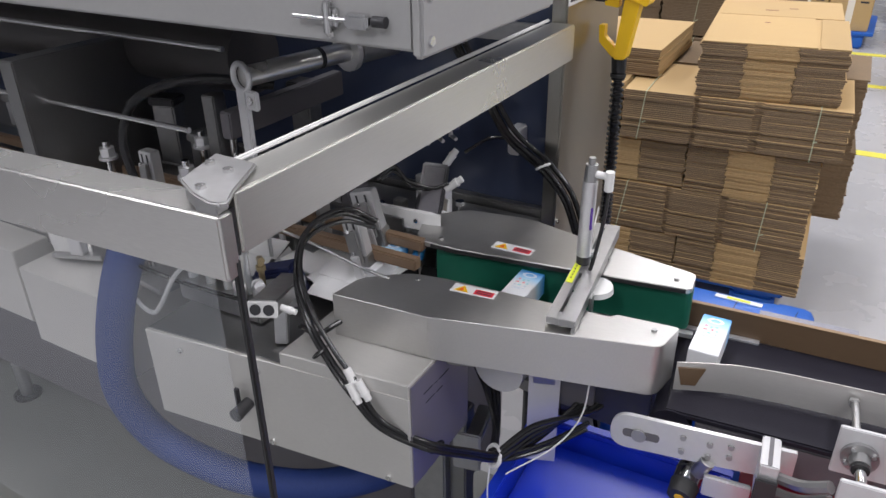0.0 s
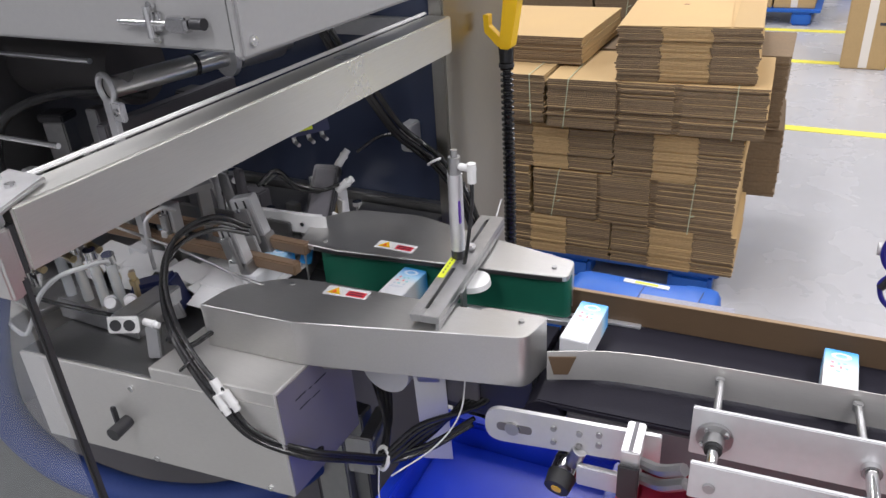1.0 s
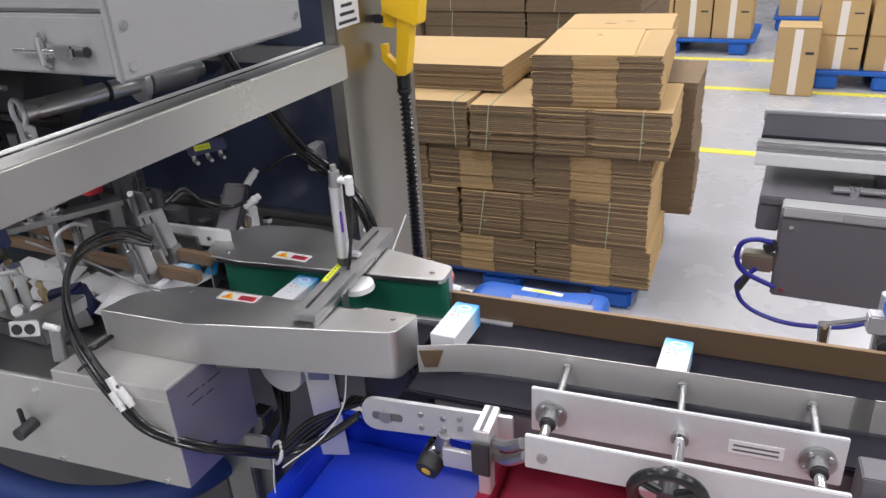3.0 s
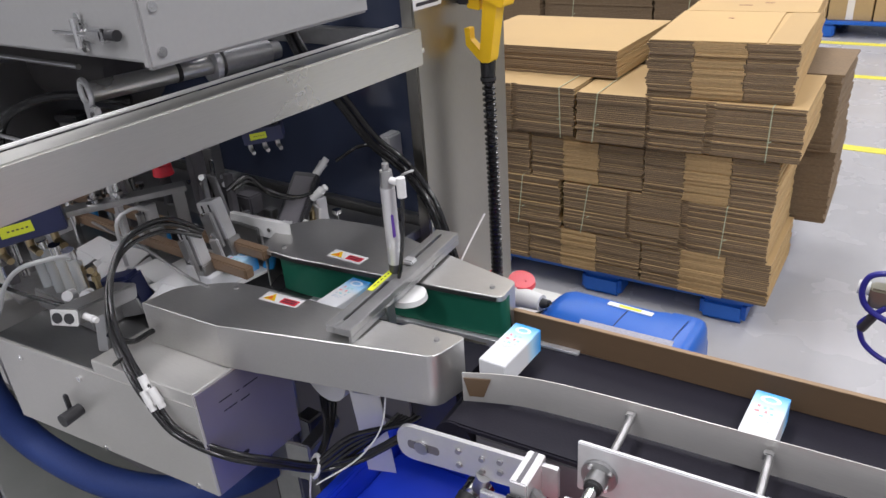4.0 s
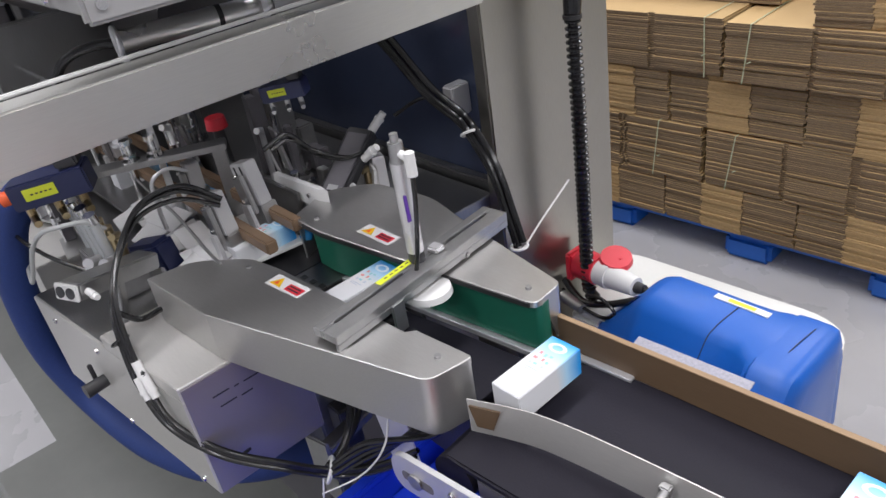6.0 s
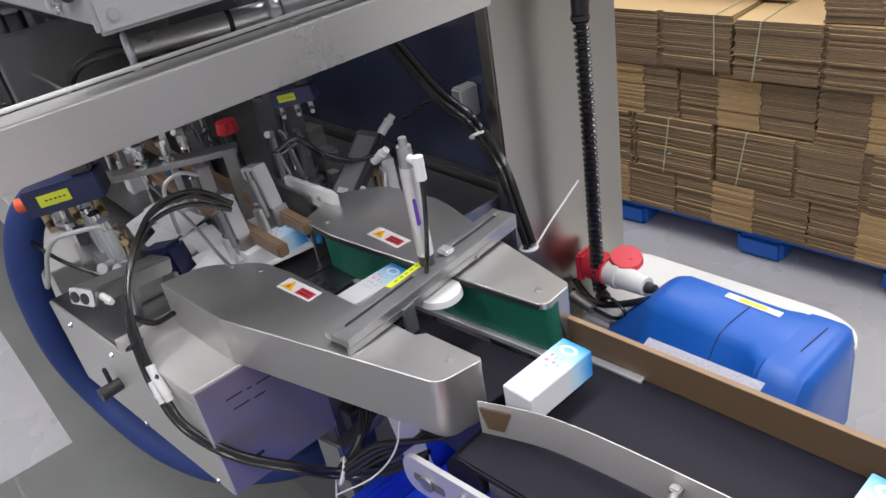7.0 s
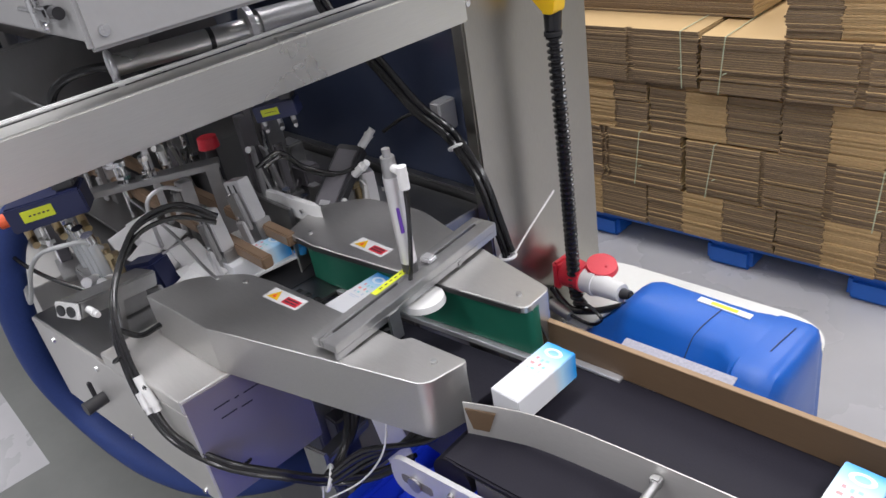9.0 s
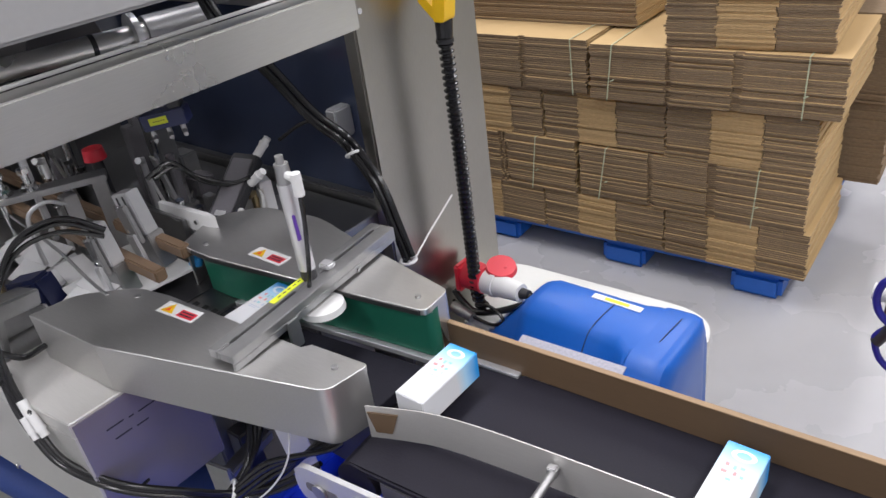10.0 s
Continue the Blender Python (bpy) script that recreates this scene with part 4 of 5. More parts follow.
    part("block_groove", bx(B(), (0.158, -0.331, 0.8422), (0.164, -0.267, 0.843)), DGREY, blk)
    part("block_cap", bx(B(), (0.146, -0.341, 0.757), (0.176, -0.3332, 0.82), 0.002), BLACK, blk, "black plastic end cap")
    part("block_leg", bx(B(), (0.151, -0.323, 0.702), (0.171, -0.295, 0.7565), 0.002), ALU, blk)
    bm = B()
    for a, b in (((0.176, 0.807), (0.236, 0.860)), ((0.176, 0.777), (0.240, 0.836))):
        tube(bm, [(a[0], -0.310, a[1]), ((a[0] + b[0]) / 2, -0.345, (a[1] + b[1]) / 2), (b[0], -0.362, b[1])], 0.009, 8)
    part("swivel_joint", bm, STEEL_DULL, conv)
    e0, e1 = Vector((0.058, -0.247, 0.722)), Vector((0.046, -0.317, 0.700))
    d = (e1 - e0).normalized()
    enc = part("encoder", rod(B(), e0, e0 + d * 0.032, 0.0225, seg=28), CHROME, conv, "small encoder with a black wheel")
    part("encoder_wheel", rod(B(), e0 + d * 0.0325, e0 + d * 0.058, 0.0235, 0.0205, 28), RUBBER, enc)
    part("encoder_ring", rod(B(), e0 + d * 0.008, e0 + d * 0.011, 0.0232, seg=28), RUBBER, enc)
    part("encoder_hub", rod(B(), e0 + d * 0.058, e0 + d * 0.0595, 0.0085, seg=16), YELLOW, enc)
    part("encoder_arm", bx(B(), (0.078, -0.295, 0.717), (0.147, -0.285, 0.757), 0.002), ALU, enc)
    part("encoder_neck", rod(B(), (0.068, -0.275, 0.742), (0.08, -0.281, 0.777), 0.012, seg=14), STEEL_DULL, enc)
    # legs
    for x in (0.75, 2.9, L - 0.2):
        for y in (-0.225, -0.02):
            leg = part("leg", bx(B(), (x, y, FZ + 0.064), (x + 0.04, y + 0.03, 0.744), 0.003), ALU, conv)
            part("foot", rod(B(), (x + 0.02, y + 0.015, FZ + 0.044), (x + 0.02, y + 0.015, FZ + 0.0635), 0.028), RUBBER, leg)
    part("cross_bar", bx(B(), (0.40, -0.222, 0.66), (L, -0.19, 0.70), 0.003), ALU, conv)


MESH = material("perforated_pale_metal", (0.27, 0.27, 0.31), 0.5, 0.4, 0.35, 260, 0.2)
build_conveyor()


# ---- cartons on the line ----
def carton_materials():
    """White carton board that fades to blue at the far end."""
    m = bpy.data.materials.new("carton_print")
    m.use_nodes = True
    n, l = m.node_tree.nodes, m.node_tree.links
    b = n["Principled BSDF"]
    b.inputs["Roughness"].default_value = 0.35
    co = n.new("ShaderNodeTexCoord")
    sep = n.new("ShaderNodeSeparateXYZ")
    l.new(co.outputs["Object"], sep.inputs[0])
    noi = n.new("ShaderNodeTexNoise")
    noi.inputs["Scale"].default_value = 18
    l.new(co.outputs["Object"], noi.inputs["Vector"])
    add = n.new("ShaderNodeMath")
    add.operation = "MULTIPLY_ADD"
    l.new(noi.outputs[0], add.inputs[0])
    add.inputs[1].default_value = 0.022
    l.new(sep.outputs["Y"], add.inputs[2])
    ramp = n.new("ShaderNodeValToRGB")
    e = ramp.color_ramp.elements
    e[0].position, e[0].color = 0.0, (0.68, 0.69, 0.71, 1)
    e[1].position, e[1].color = 1.0, (0.02, 0.30, 0.75, 1)
    mid = e.new(0.45)
    mid.color = (0.42, 0.68, 0.88, 1)
    mp = n.new("ShaderNodeMapRange")
    mp.inputs["From Min"].default_value, mp.inputs["From Max"].default_value = 0.020, 0.072
    l.new(add.outputs[0], mp.inputs["Value"])
    l.new(mp.outputs[0], ramp.inputs[0])
    l.new(ramp.outputs[0], b.inputs["Base Color"])
    return m


CARTON = carton_materials()
PRINT_RED = material("red_print", (0.78, 0.30, 0.30), 0.5)
PRINT_TEAL = material("teal_print", (0.30, 0.62, 0.66), 0.5)
PRINT_GREY = material("grey_print", (0.50, 0.56, 0.66), 0.5)
PRINT_PALE = material("pale_print", (0.72, 0.80, 0.92), 0.5)
CW, CLEN, CH = 0.048, 0.121, 0.043


def make_carton():
    c = thing("carton", "small white carton fading to blue at one end", "carton", group="cartons on the line")
    part("box", bx(B(), (-CW / 2, -CLEN / 2, 0.0), (CW / 2, CLEN / 2, CH), 0.0012), CARTON, c)
    bm = ring(B(), (0, 0.043, CH + 0.0002), (0, 0, 1), 0.0085, 0.0022, 24, 6)
    bmesh.ops.scale(bm, vec=(1.35, 0.85, 0.12), space=Matrix.Translation((0, -0.043, -CH - 0.0002)), verts=bm.verts)
    part("ring_print", bm, PRINT_PALE, c)
    for x, y, w, d, mat in ((-0.012, 0.024, 0.006, 0.007, PRINT_RED), (-0.003, 0.022, 0.005, 0.008, PRINT_TEAL), (0.005, 0.024, 0.007, 0.005, PRINT_TEAL), (-0.012, 0.012, 0.009, 0.006, PRINT_RED), (0.000, 0.013, 0.005, 0.008, PRINT_RED), (0.008, 0.011, 0.006, 0.006, PRINT_TEAL), (-0.012, 0.001, 0.005, 0.006, PRINT_GREY), (-0.004, 0.002, 0.008, 0.005, PRINT_TEAL), (0.008, 0.001, 0.005, 0.007, PRINT_GREY)):
        part("print_mark", bx(B(), (x - 0.36 * w, y - 0.36 * d, CH), (x + 0.36 * w, y + 0.36 * d, CH + 0.0003)), mat, c)
    part("print_bar", bx(B(), (-0.014, -0.0085, CH), (0.010, -0.0072, CH + 0.0003)), PRINT_GREY, c)
    part("print_bar", bx(B(), (-0.014, -0.0120, CH), (0.004, -0.0110, CH + 0.0003)), PRINT_GREY, c)
    part("end_flap", bx(B(), (-CW / 2 + 0.001, CLEN / 2, 0.002), (CW / 2 - 0.001, CLEN / 2 + 0.0006, CH - 0.002)), CARTON, c)
    return c


cartons = [make_carton()]
for _ in range(13):
    cartons.append(copy_thing(cartons[0], pose(0, 0, 0)))

# ---- pallet and bundles of flat cartons ----
PRINT_BROWN = material("brown_print", (0.22, 0.10, 0.05), 0.7)


def sheets_mesh(name, boxes, mats):
    """Joined thin boxes (lo, hi, material index, tilt)."""
    verts, faces, idx = [], [], []
    for lo, hi, mi in boxes:
        o = len(verts)
        verts += [(x, y, z) for z in (lo[2], hi[2]) for y in (lo[1], hi[1]) for x in (lo[0], hi[0])]
        faces += [(o, o + 2, o + 3, o + 1), (o + 4, o + 5, o + 7, o + 6), (o, o + 1, o + 5, o + 4), (o + 2, o + 6, o + 7, o + 3), (o, o + 4, o + 6, o + 2), (o + 1, o + 3, o + 7, o + 5)]
        idx += [mi] * 6
    me = bpy.data.meshes.new(name)
    me.from_pydata(verts, [], faces)
    for m in mats:
        me.materials.append(m)
    me.polygons.foreach_set("material_index", idx)
    me.update()
    return me


def board_mesh(w, depth, za, zb, jx, jy, zones, mats):
    """One flat board: a prism whose front edge steps from zone to zone."""
    line, kinds = [(-w / 2 + jx, depth + jy), (w / 2 + jx, depth + jy)], [0, 0]
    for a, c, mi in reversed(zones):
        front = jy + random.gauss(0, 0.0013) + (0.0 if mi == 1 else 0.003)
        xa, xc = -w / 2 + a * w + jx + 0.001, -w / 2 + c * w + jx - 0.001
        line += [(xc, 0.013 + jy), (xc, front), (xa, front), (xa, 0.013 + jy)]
        # Step walls and recesses take the dark fold colour, adding to their shade.
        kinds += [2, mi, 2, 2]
    n = len(line)
    verts = [(x, y, za) for x, y in line] + [(x, y, zb) for x, y in line]
    faces = [tuple(range(n)), tuple(range(2 * n - 1, n - 1, -1))] + [(i, i + n, (i + 1) % n + n, (i + 1) % n) for i in range(n)]
    me = bpy.data.meshes.new("board")
    me.from_pydata(verts, [], faces)
    for m in mats:
        me.materials.append(m)
    me.polygons.foreach_set("material_index", [0, 0] + kinds)
    me.update()
    return me


def bundle(x0, x1, z0, z1, y0=2.58, depth=0.46, zones=None, straps=(), turn=0.0, wavy=0.0, label="bundle of flat brown corrugated cartons"):
    """A bundle of flat cartons: thin boards with uneven edges, in zones of folded and open edge."""
    w, hgt = x1 - x0, z1 - z0
    front_row = y0 < 2.8
    if y0 < 3.3:  # the first stack stands a little askew
        y0, turn = y0 + 0.052 * ((x0 + x1) / 2 + 0.165), turn + 3.0
    b = thing("carton_bundle", label, "carton bundle", pose((x0 + x1) / 2, y0, z0, 0, 0, turn), "bundles of flat cartons")
    count = max(3, round(hgt / (0.0074 if front_row else 0.0078)))
    pitch = hgt / count
    zones = zones or [(0.0, 1.0, 1)]
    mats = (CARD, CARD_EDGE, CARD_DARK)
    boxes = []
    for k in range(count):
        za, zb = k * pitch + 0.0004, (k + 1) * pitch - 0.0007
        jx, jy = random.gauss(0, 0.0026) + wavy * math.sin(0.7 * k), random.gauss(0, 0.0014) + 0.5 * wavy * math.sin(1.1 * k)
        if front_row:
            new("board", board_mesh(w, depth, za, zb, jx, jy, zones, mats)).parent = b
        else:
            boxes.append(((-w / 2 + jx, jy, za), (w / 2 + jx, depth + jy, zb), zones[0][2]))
    if boxes:
        tagged(new("corrugated_board", sheets_mesh("corrugated_board", boxes, mats)), kind="stuff").parent = b
    for s in straps:
        x = -w / 2 + s * w
        slant = random.uniform(-2, 9)
        bm = bx(B(), (-0.0019, -0.0115, -hgt - 0.004), (0.0019, -0.010, 0.0), 0, pose(x, 0, hgt + 0.003, 0, slant, 0))
        bx(bm, (x - 0.0019, -0.0115, hgt + 0.0028), (x + 0.0019, depth + 0.01, hgt + 0.0040))
        rod(bm, (x - 0.004, -0.013, hgt * 0.37), (x + 0.008, -0.015, hgt * 0.41), 0.0022, seg=8)
        part("strap", bm, STRAP, b, "pale green plastic strap")
    return b


def build_pallet(x0, x1, y0, y1, legs, label, turn=0.0, height=0.146):
    p = thing("pallet", label, "pallet", pose((x0 + x1) / 2, (y0 + y1) / 2, FZ, 0, 0, turn), "blue plastic pallets")
    w, d = x1 - x0, y1 - y0
    part("deck", bx(B(), (-w / 2, -d / 2, height - 0.028), (w / 2, d / 2, height), 0.006), PALLET, p)
    for k in range(3):
        y = -d / 2 + (d - 0.12) * k / 2
        for a in legs:
            x = -w / 2 + a * w
            part("foot", bx(B(), (x - 0.085, y, 0.0), (x + 0.085, y + 0.12, height - 0.0285), 0.016), PALLET, p)
    return p


build_pallet(-1.60, -0.235, 2.57, 3.50, (0.168, 0.565, 0.92), "blue plastic pallet under bundles of cartons", 3.0, 0.116)
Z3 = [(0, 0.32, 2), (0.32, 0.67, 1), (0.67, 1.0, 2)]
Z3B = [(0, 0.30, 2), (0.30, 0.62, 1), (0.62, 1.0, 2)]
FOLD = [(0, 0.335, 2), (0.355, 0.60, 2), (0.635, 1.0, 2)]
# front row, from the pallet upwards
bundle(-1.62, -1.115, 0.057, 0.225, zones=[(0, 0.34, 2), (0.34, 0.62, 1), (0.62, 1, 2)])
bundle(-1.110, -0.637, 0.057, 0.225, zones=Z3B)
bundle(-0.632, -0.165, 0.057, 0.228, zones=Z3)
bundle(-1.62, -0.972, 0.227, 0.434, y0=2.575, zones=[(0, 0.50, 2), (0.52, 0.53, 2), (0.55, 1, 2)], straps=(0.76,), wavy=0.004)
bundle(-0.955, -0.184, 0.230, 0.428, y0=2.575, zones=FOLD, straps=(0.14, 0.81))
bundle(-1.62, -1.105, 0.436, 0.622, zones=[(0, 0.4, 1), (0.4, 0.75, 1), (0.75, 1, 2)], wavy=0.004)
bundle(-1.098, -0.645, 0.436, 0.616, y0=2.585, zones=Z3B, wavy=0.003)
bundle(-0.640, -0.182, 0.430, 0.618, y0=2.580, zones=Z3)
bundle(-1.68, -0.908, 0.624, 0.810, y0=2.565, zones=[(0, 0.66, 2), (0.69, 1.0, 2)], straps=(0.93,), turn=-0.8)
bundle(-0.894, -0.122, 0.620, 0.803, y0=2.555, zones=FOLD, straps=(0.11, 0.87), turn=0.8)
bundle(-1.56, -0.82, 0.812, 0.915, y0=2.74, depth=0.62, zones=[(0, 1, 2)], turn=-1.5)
top_bundle = bundle(-0.645, -0.172, 0.806, 0.996, y0=2.575, depth=0.98, zones=Z3, turn=3.0, wavy=0.004)
for lo, hi, a in (((-0.232, 0.004, 0.0), (0.135, 0.55, 0.0032), 0.6), ((-0.228, 0.555, 0.0), (0.228, 0.962, 0.0032), -0.4), ((0.142, 0.010, 0.0), (0.236, 0.548, 0.0028), -1.2)):
    board = part("loose_board", bx(B(), lo, hi, 0.0006, pose(0, 0, 0.1908, 0, 0, a)), CARD, top_bundle)
for x, y, w in ((-0.06, 0.68, 0.05), (0.03, 0.74, 0.035), (-0.05, 0.40, 0.02)):
    part("print_bar", bx(B(), (x, y, 0.1942), (x + w, y + 0.016, 0.1946)), PRINT_BROWN, top_bundle)
# row behind, all in the dark fold colour to give it shade
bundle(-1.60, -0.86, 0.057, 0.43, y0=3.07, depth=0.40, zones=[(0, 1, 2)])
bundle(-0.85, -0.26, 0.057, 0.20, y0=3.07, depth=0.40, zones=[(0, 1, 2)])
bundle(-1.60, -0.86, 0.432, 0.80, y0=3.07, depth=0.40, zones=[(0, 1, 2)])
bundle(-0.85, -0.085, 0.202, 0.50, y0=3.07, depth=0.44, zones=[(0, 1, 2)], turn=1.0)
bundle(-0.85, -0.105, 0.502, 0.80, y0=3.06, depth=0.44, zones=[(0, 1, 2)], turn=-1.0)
# a second loaded pallet behind
build_pallet(-2.3, -0.50, 3.90, 4.90, (0.08, 0.5, 0.92), "blue plastic pallet behind the first stack")
for zz in (0.087, 0.30, 0.515, 0.73, 0.94):
    for xx in (-2.42, -1.78, -1.14):
        bundle(xx, xx + 0.625, zz, zz + 0.205, y0=3.93 + random.uniform(-0.02, 0.02), depth=0.9, zones=Z3 if random.random() < 0.5 else FOLD, straps=(0.3,))

# ---- the blue floor unit ----
def build_blue_unit():
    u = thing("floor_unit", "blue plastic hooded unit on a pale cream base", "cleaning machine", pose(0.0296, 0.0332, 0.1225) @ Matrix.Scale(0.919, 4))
    out = round_outline([(-0.94, 1.52), (-0.245, 1.52), (-0.215, 2.03), (-0.91, 2.0)], [0.05, 0.05, 0.16, 0.08], 8)
    part("base", slab(B(), out, 0.06, 0.25, 0.02), CREAM, u, "cream moulded base")
    out = round_outline([(-0.92, 1.55), (-0.34, 1.55), (-0.36, 1.95), (-0.90, 1.95)], [0.04, 0.04, 0.09, 0.06], 5)
    part("skirt", slab(B(), out, -0.1985, 0.0595, 0.004), BLACK, u)
    # hood: a profile along x, with a sloping front and a cut corner
    bm = B()
    rows = []
    prof = [(1.420, 0.26), (1.412, 0.355), (1.418, 0.372), (1.432, 0.392), (1.497, 0.493), (1.509, 0.507), (1.528, 0.515), (1.550, 0.519), (1.622, 0.520), (1.640, 0.512), (1.650, 0.49), (1.665, 0.26)]
    for x, s, fwd in ((-0.650, 0.36, 0.04), (-0.640, 0.46, 0.035), (-0.615, 0.56, 0.030), (-0.565, 0.76, 0.026), (-0.530, 0.91, 0.018), (-0.512, 0.97, 0.009), (-0.488, 1.0, 0.0), (-0.315, 1.0, 0.0), (-0.270, 1.0, -0.006), (-0.240, 1.0, -0.036), (-0.180, 0.985, -0.044), (-0.157, 0.965, -0.044), (-0.143, 0.92, -0.040), (-0.137, 0.82, -0.030)):
        rows.append([bm.verts.new((x, y + (fwd if y < 1.53 else -0.3 * fwd), 0.26 + (z - 0.26) * s)) for y, z in prof])
    for a, b in zip(rows, rows[1:]):
        for k in range(len(prof) - 1):
            bm.faces.new((a[k], a[k + 1], b[k + 1], b[k]))
        bm.faces.new((a[-1], a[0], b[0], b[-1]))
    bm.faces.new(rows[0])
    bm.faces.new(rows[-1][::-1])
    hood = part("hood", bm, BLUE, u, "glossy blue plastic hood")
    bm = B()
    rows = []
    for x, grow in ((-0.233, 0.0), (-0.227, 0.005), (-0.200, 0.006), (-0.165, 0.006), (-0.149, 0.003), (-0.139, -0.006), (-0.132, -0.030)):
        rows.append([bm.verts.new((x, 1.54 + (y - 0.044 * (y < 1.53) + 0.013 * (y >= 1.53) - 1.54) * (1 + 1.6 * grow / 0.13), 0.26 + (z - 0.26) * (0.975 + grow / 0.26))) for y, z in prof])
    for a, b in zip(rows, rows[1:]):
        for k in range(len(prof) - 1):
            bm.faces.new((a[k], a[k + 1], b[k + 1], b[k]))
        bm.faces.new((a[-1], a[0], b[0], b[-1]))
    bm.faces.new(rows[0])
    bm.faces.new(rows[-1][::-1])
    part("end_cap", bm, BLUE, u, "proud blue end cap")
    part("lower_shell", slab(B(), round_outline([(-0.655, 1.40), (-0.130, 1.385), (-0.140, 1.68), (-0.64, 1.69)], [0.04] * 4), 0.20, 0.30, 0.012), BLUE, u)
    part("lower_skirt", slab(B(), round_outline([(-0.62, 1.43), (-0.150, 1.42), (-0.155, 1.66), (-0.60, 1.67)], [0.03] * 4), -0.1985, 0.1995, 0.006), BLUE, u)
    for x in (-0.335, -0.190):
        bm = tube(B(), [(x - 0.012, 1.437 - 0.2 * (x + 0.335), 0.400), (x - 0.008, 1.468 - 0.2 * (x + 0.335), 0.448), (x - 0.004, 1.500 - 0.2 * (x + 0.335), 0.4975), (x, 1.520, 0.5125), (x + 0.003, 1.540, 0.5185), (x + 0.006, 1.575, 0.5205), (x + 0.010, 1.622, 0.5205)], 0.0012, 6)
        part("panel_gap", bm, INK, hood)
    tag = part("label", bx(B(), (-0.06, -0.009, -0.001), (0.06, 0.009, 0.0014), 0, pose(-0.325, 1.610, 0.5205, -2, 0, -1)), PAPER, hood, "white label with lime marks")
    part("label_mark", bx(B(), (-0.03, -0.006, 0.0015), (0.03, 0.005, 0.002), 0, pose(-0.325, 1.610, 0.5205, -2, 0, -1)), LIME, tag)
    part("side_mark", tube(B(), [(-0.1385, 1.50, 0.36), (-0.1375, 1.54, 0.375), (-0.1385, 1.565, 0.345)], 0.002, 6), INK, hood)
    return u


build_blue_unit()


def build_plug():
    p = thing("power_connector", "red and white industrial power connector with a hinged lid", "plug", pose(-0.641, 1.501, 0.544, 0, 0, 0))
    part("flange", bx(B(), (-0.026, -0.036, -0.016), (-0.006, 0.036, 0.056), 0.006), RED, p)
    part("socket", rod(B(), (-0.005, 0, 0.020), (0.048, -0.004, 0.020), 0.036, 0.034, 28), RED, p)
    bm = rod(B(), (0.030, 0.01, 0.040), (0.090, 0.02, 0.052), 0.004, 0.004, 10)
    bmesh.ops.create_cone(bm, cap_ends=True, segments=28, radius1=0.037, radius2=0.034, depth=0.012, matrix=pose(0.075, 0.02, 0.050, 8, 12, 0))
    part("lid", bm, RED, p, "red hinged lid")
    part("plug_body", rod(B(), (0.049, -0.004, 0.018), (0.150, -0.012, 0.022), 0.030, 0.021, 28), WHITE, p, "white plug body")
    part("plug_collar", rod(B(), (0.070, -0.0055, 0.019), (0.082, -0.0065, 0.0195), 0.0315, 0.0305, 28), WHITE, p)
    part("gland", rod(B(), (0.1505, -0.012, 0.022), (0.172, -0.014, 0.026), 0.013, 0.010, 16), BLACK, p)
    part("cord", tube(B(), [(0.172, -0.014, 0.026), (0.186, -0.024, 0.018), (0.165, -0.036, 0.008), (0.10, -0.044, -0.026), (0.04, -0.044, -0.048), (0.0, -0.036, -0.042), (-0.038, -0.024, -0.025)], 0.008, 10), HOSE, p, "black power cord")
    part("cord", tube(B(), [(0.045, -0.05, -0.02), (0.09, -0.052, -0.012), (0.125, -0.055, -0.035), (0.09, -0.056, -0.058), (0.02, -0.054, -0.052), (-0.04, -0.03, -0.05)], 0.004, 8), HOSE, p, "thin black control cord")
    part("gland", rod(B(), (-0.024, -0.05, -0.05), (0.04, -0.06, -0.055), 0.014, 0.012, 16), STEEL_DULL, p)
    b = thing("junction_box", "pale grey junction box beside the end panel", "box", pose(-0.62, 1.50, 0))
    part("body", bx(B(), (-0.02, -0.06, FZ), (0.10, 0.10, 0.47), 0.012), CREAM, b)
    part("lid", bx(B(), (-0.016, -0.056, 0.4705), (0.096, 0.096, 0.485), 0.006), CREAM, b)


build_plug()


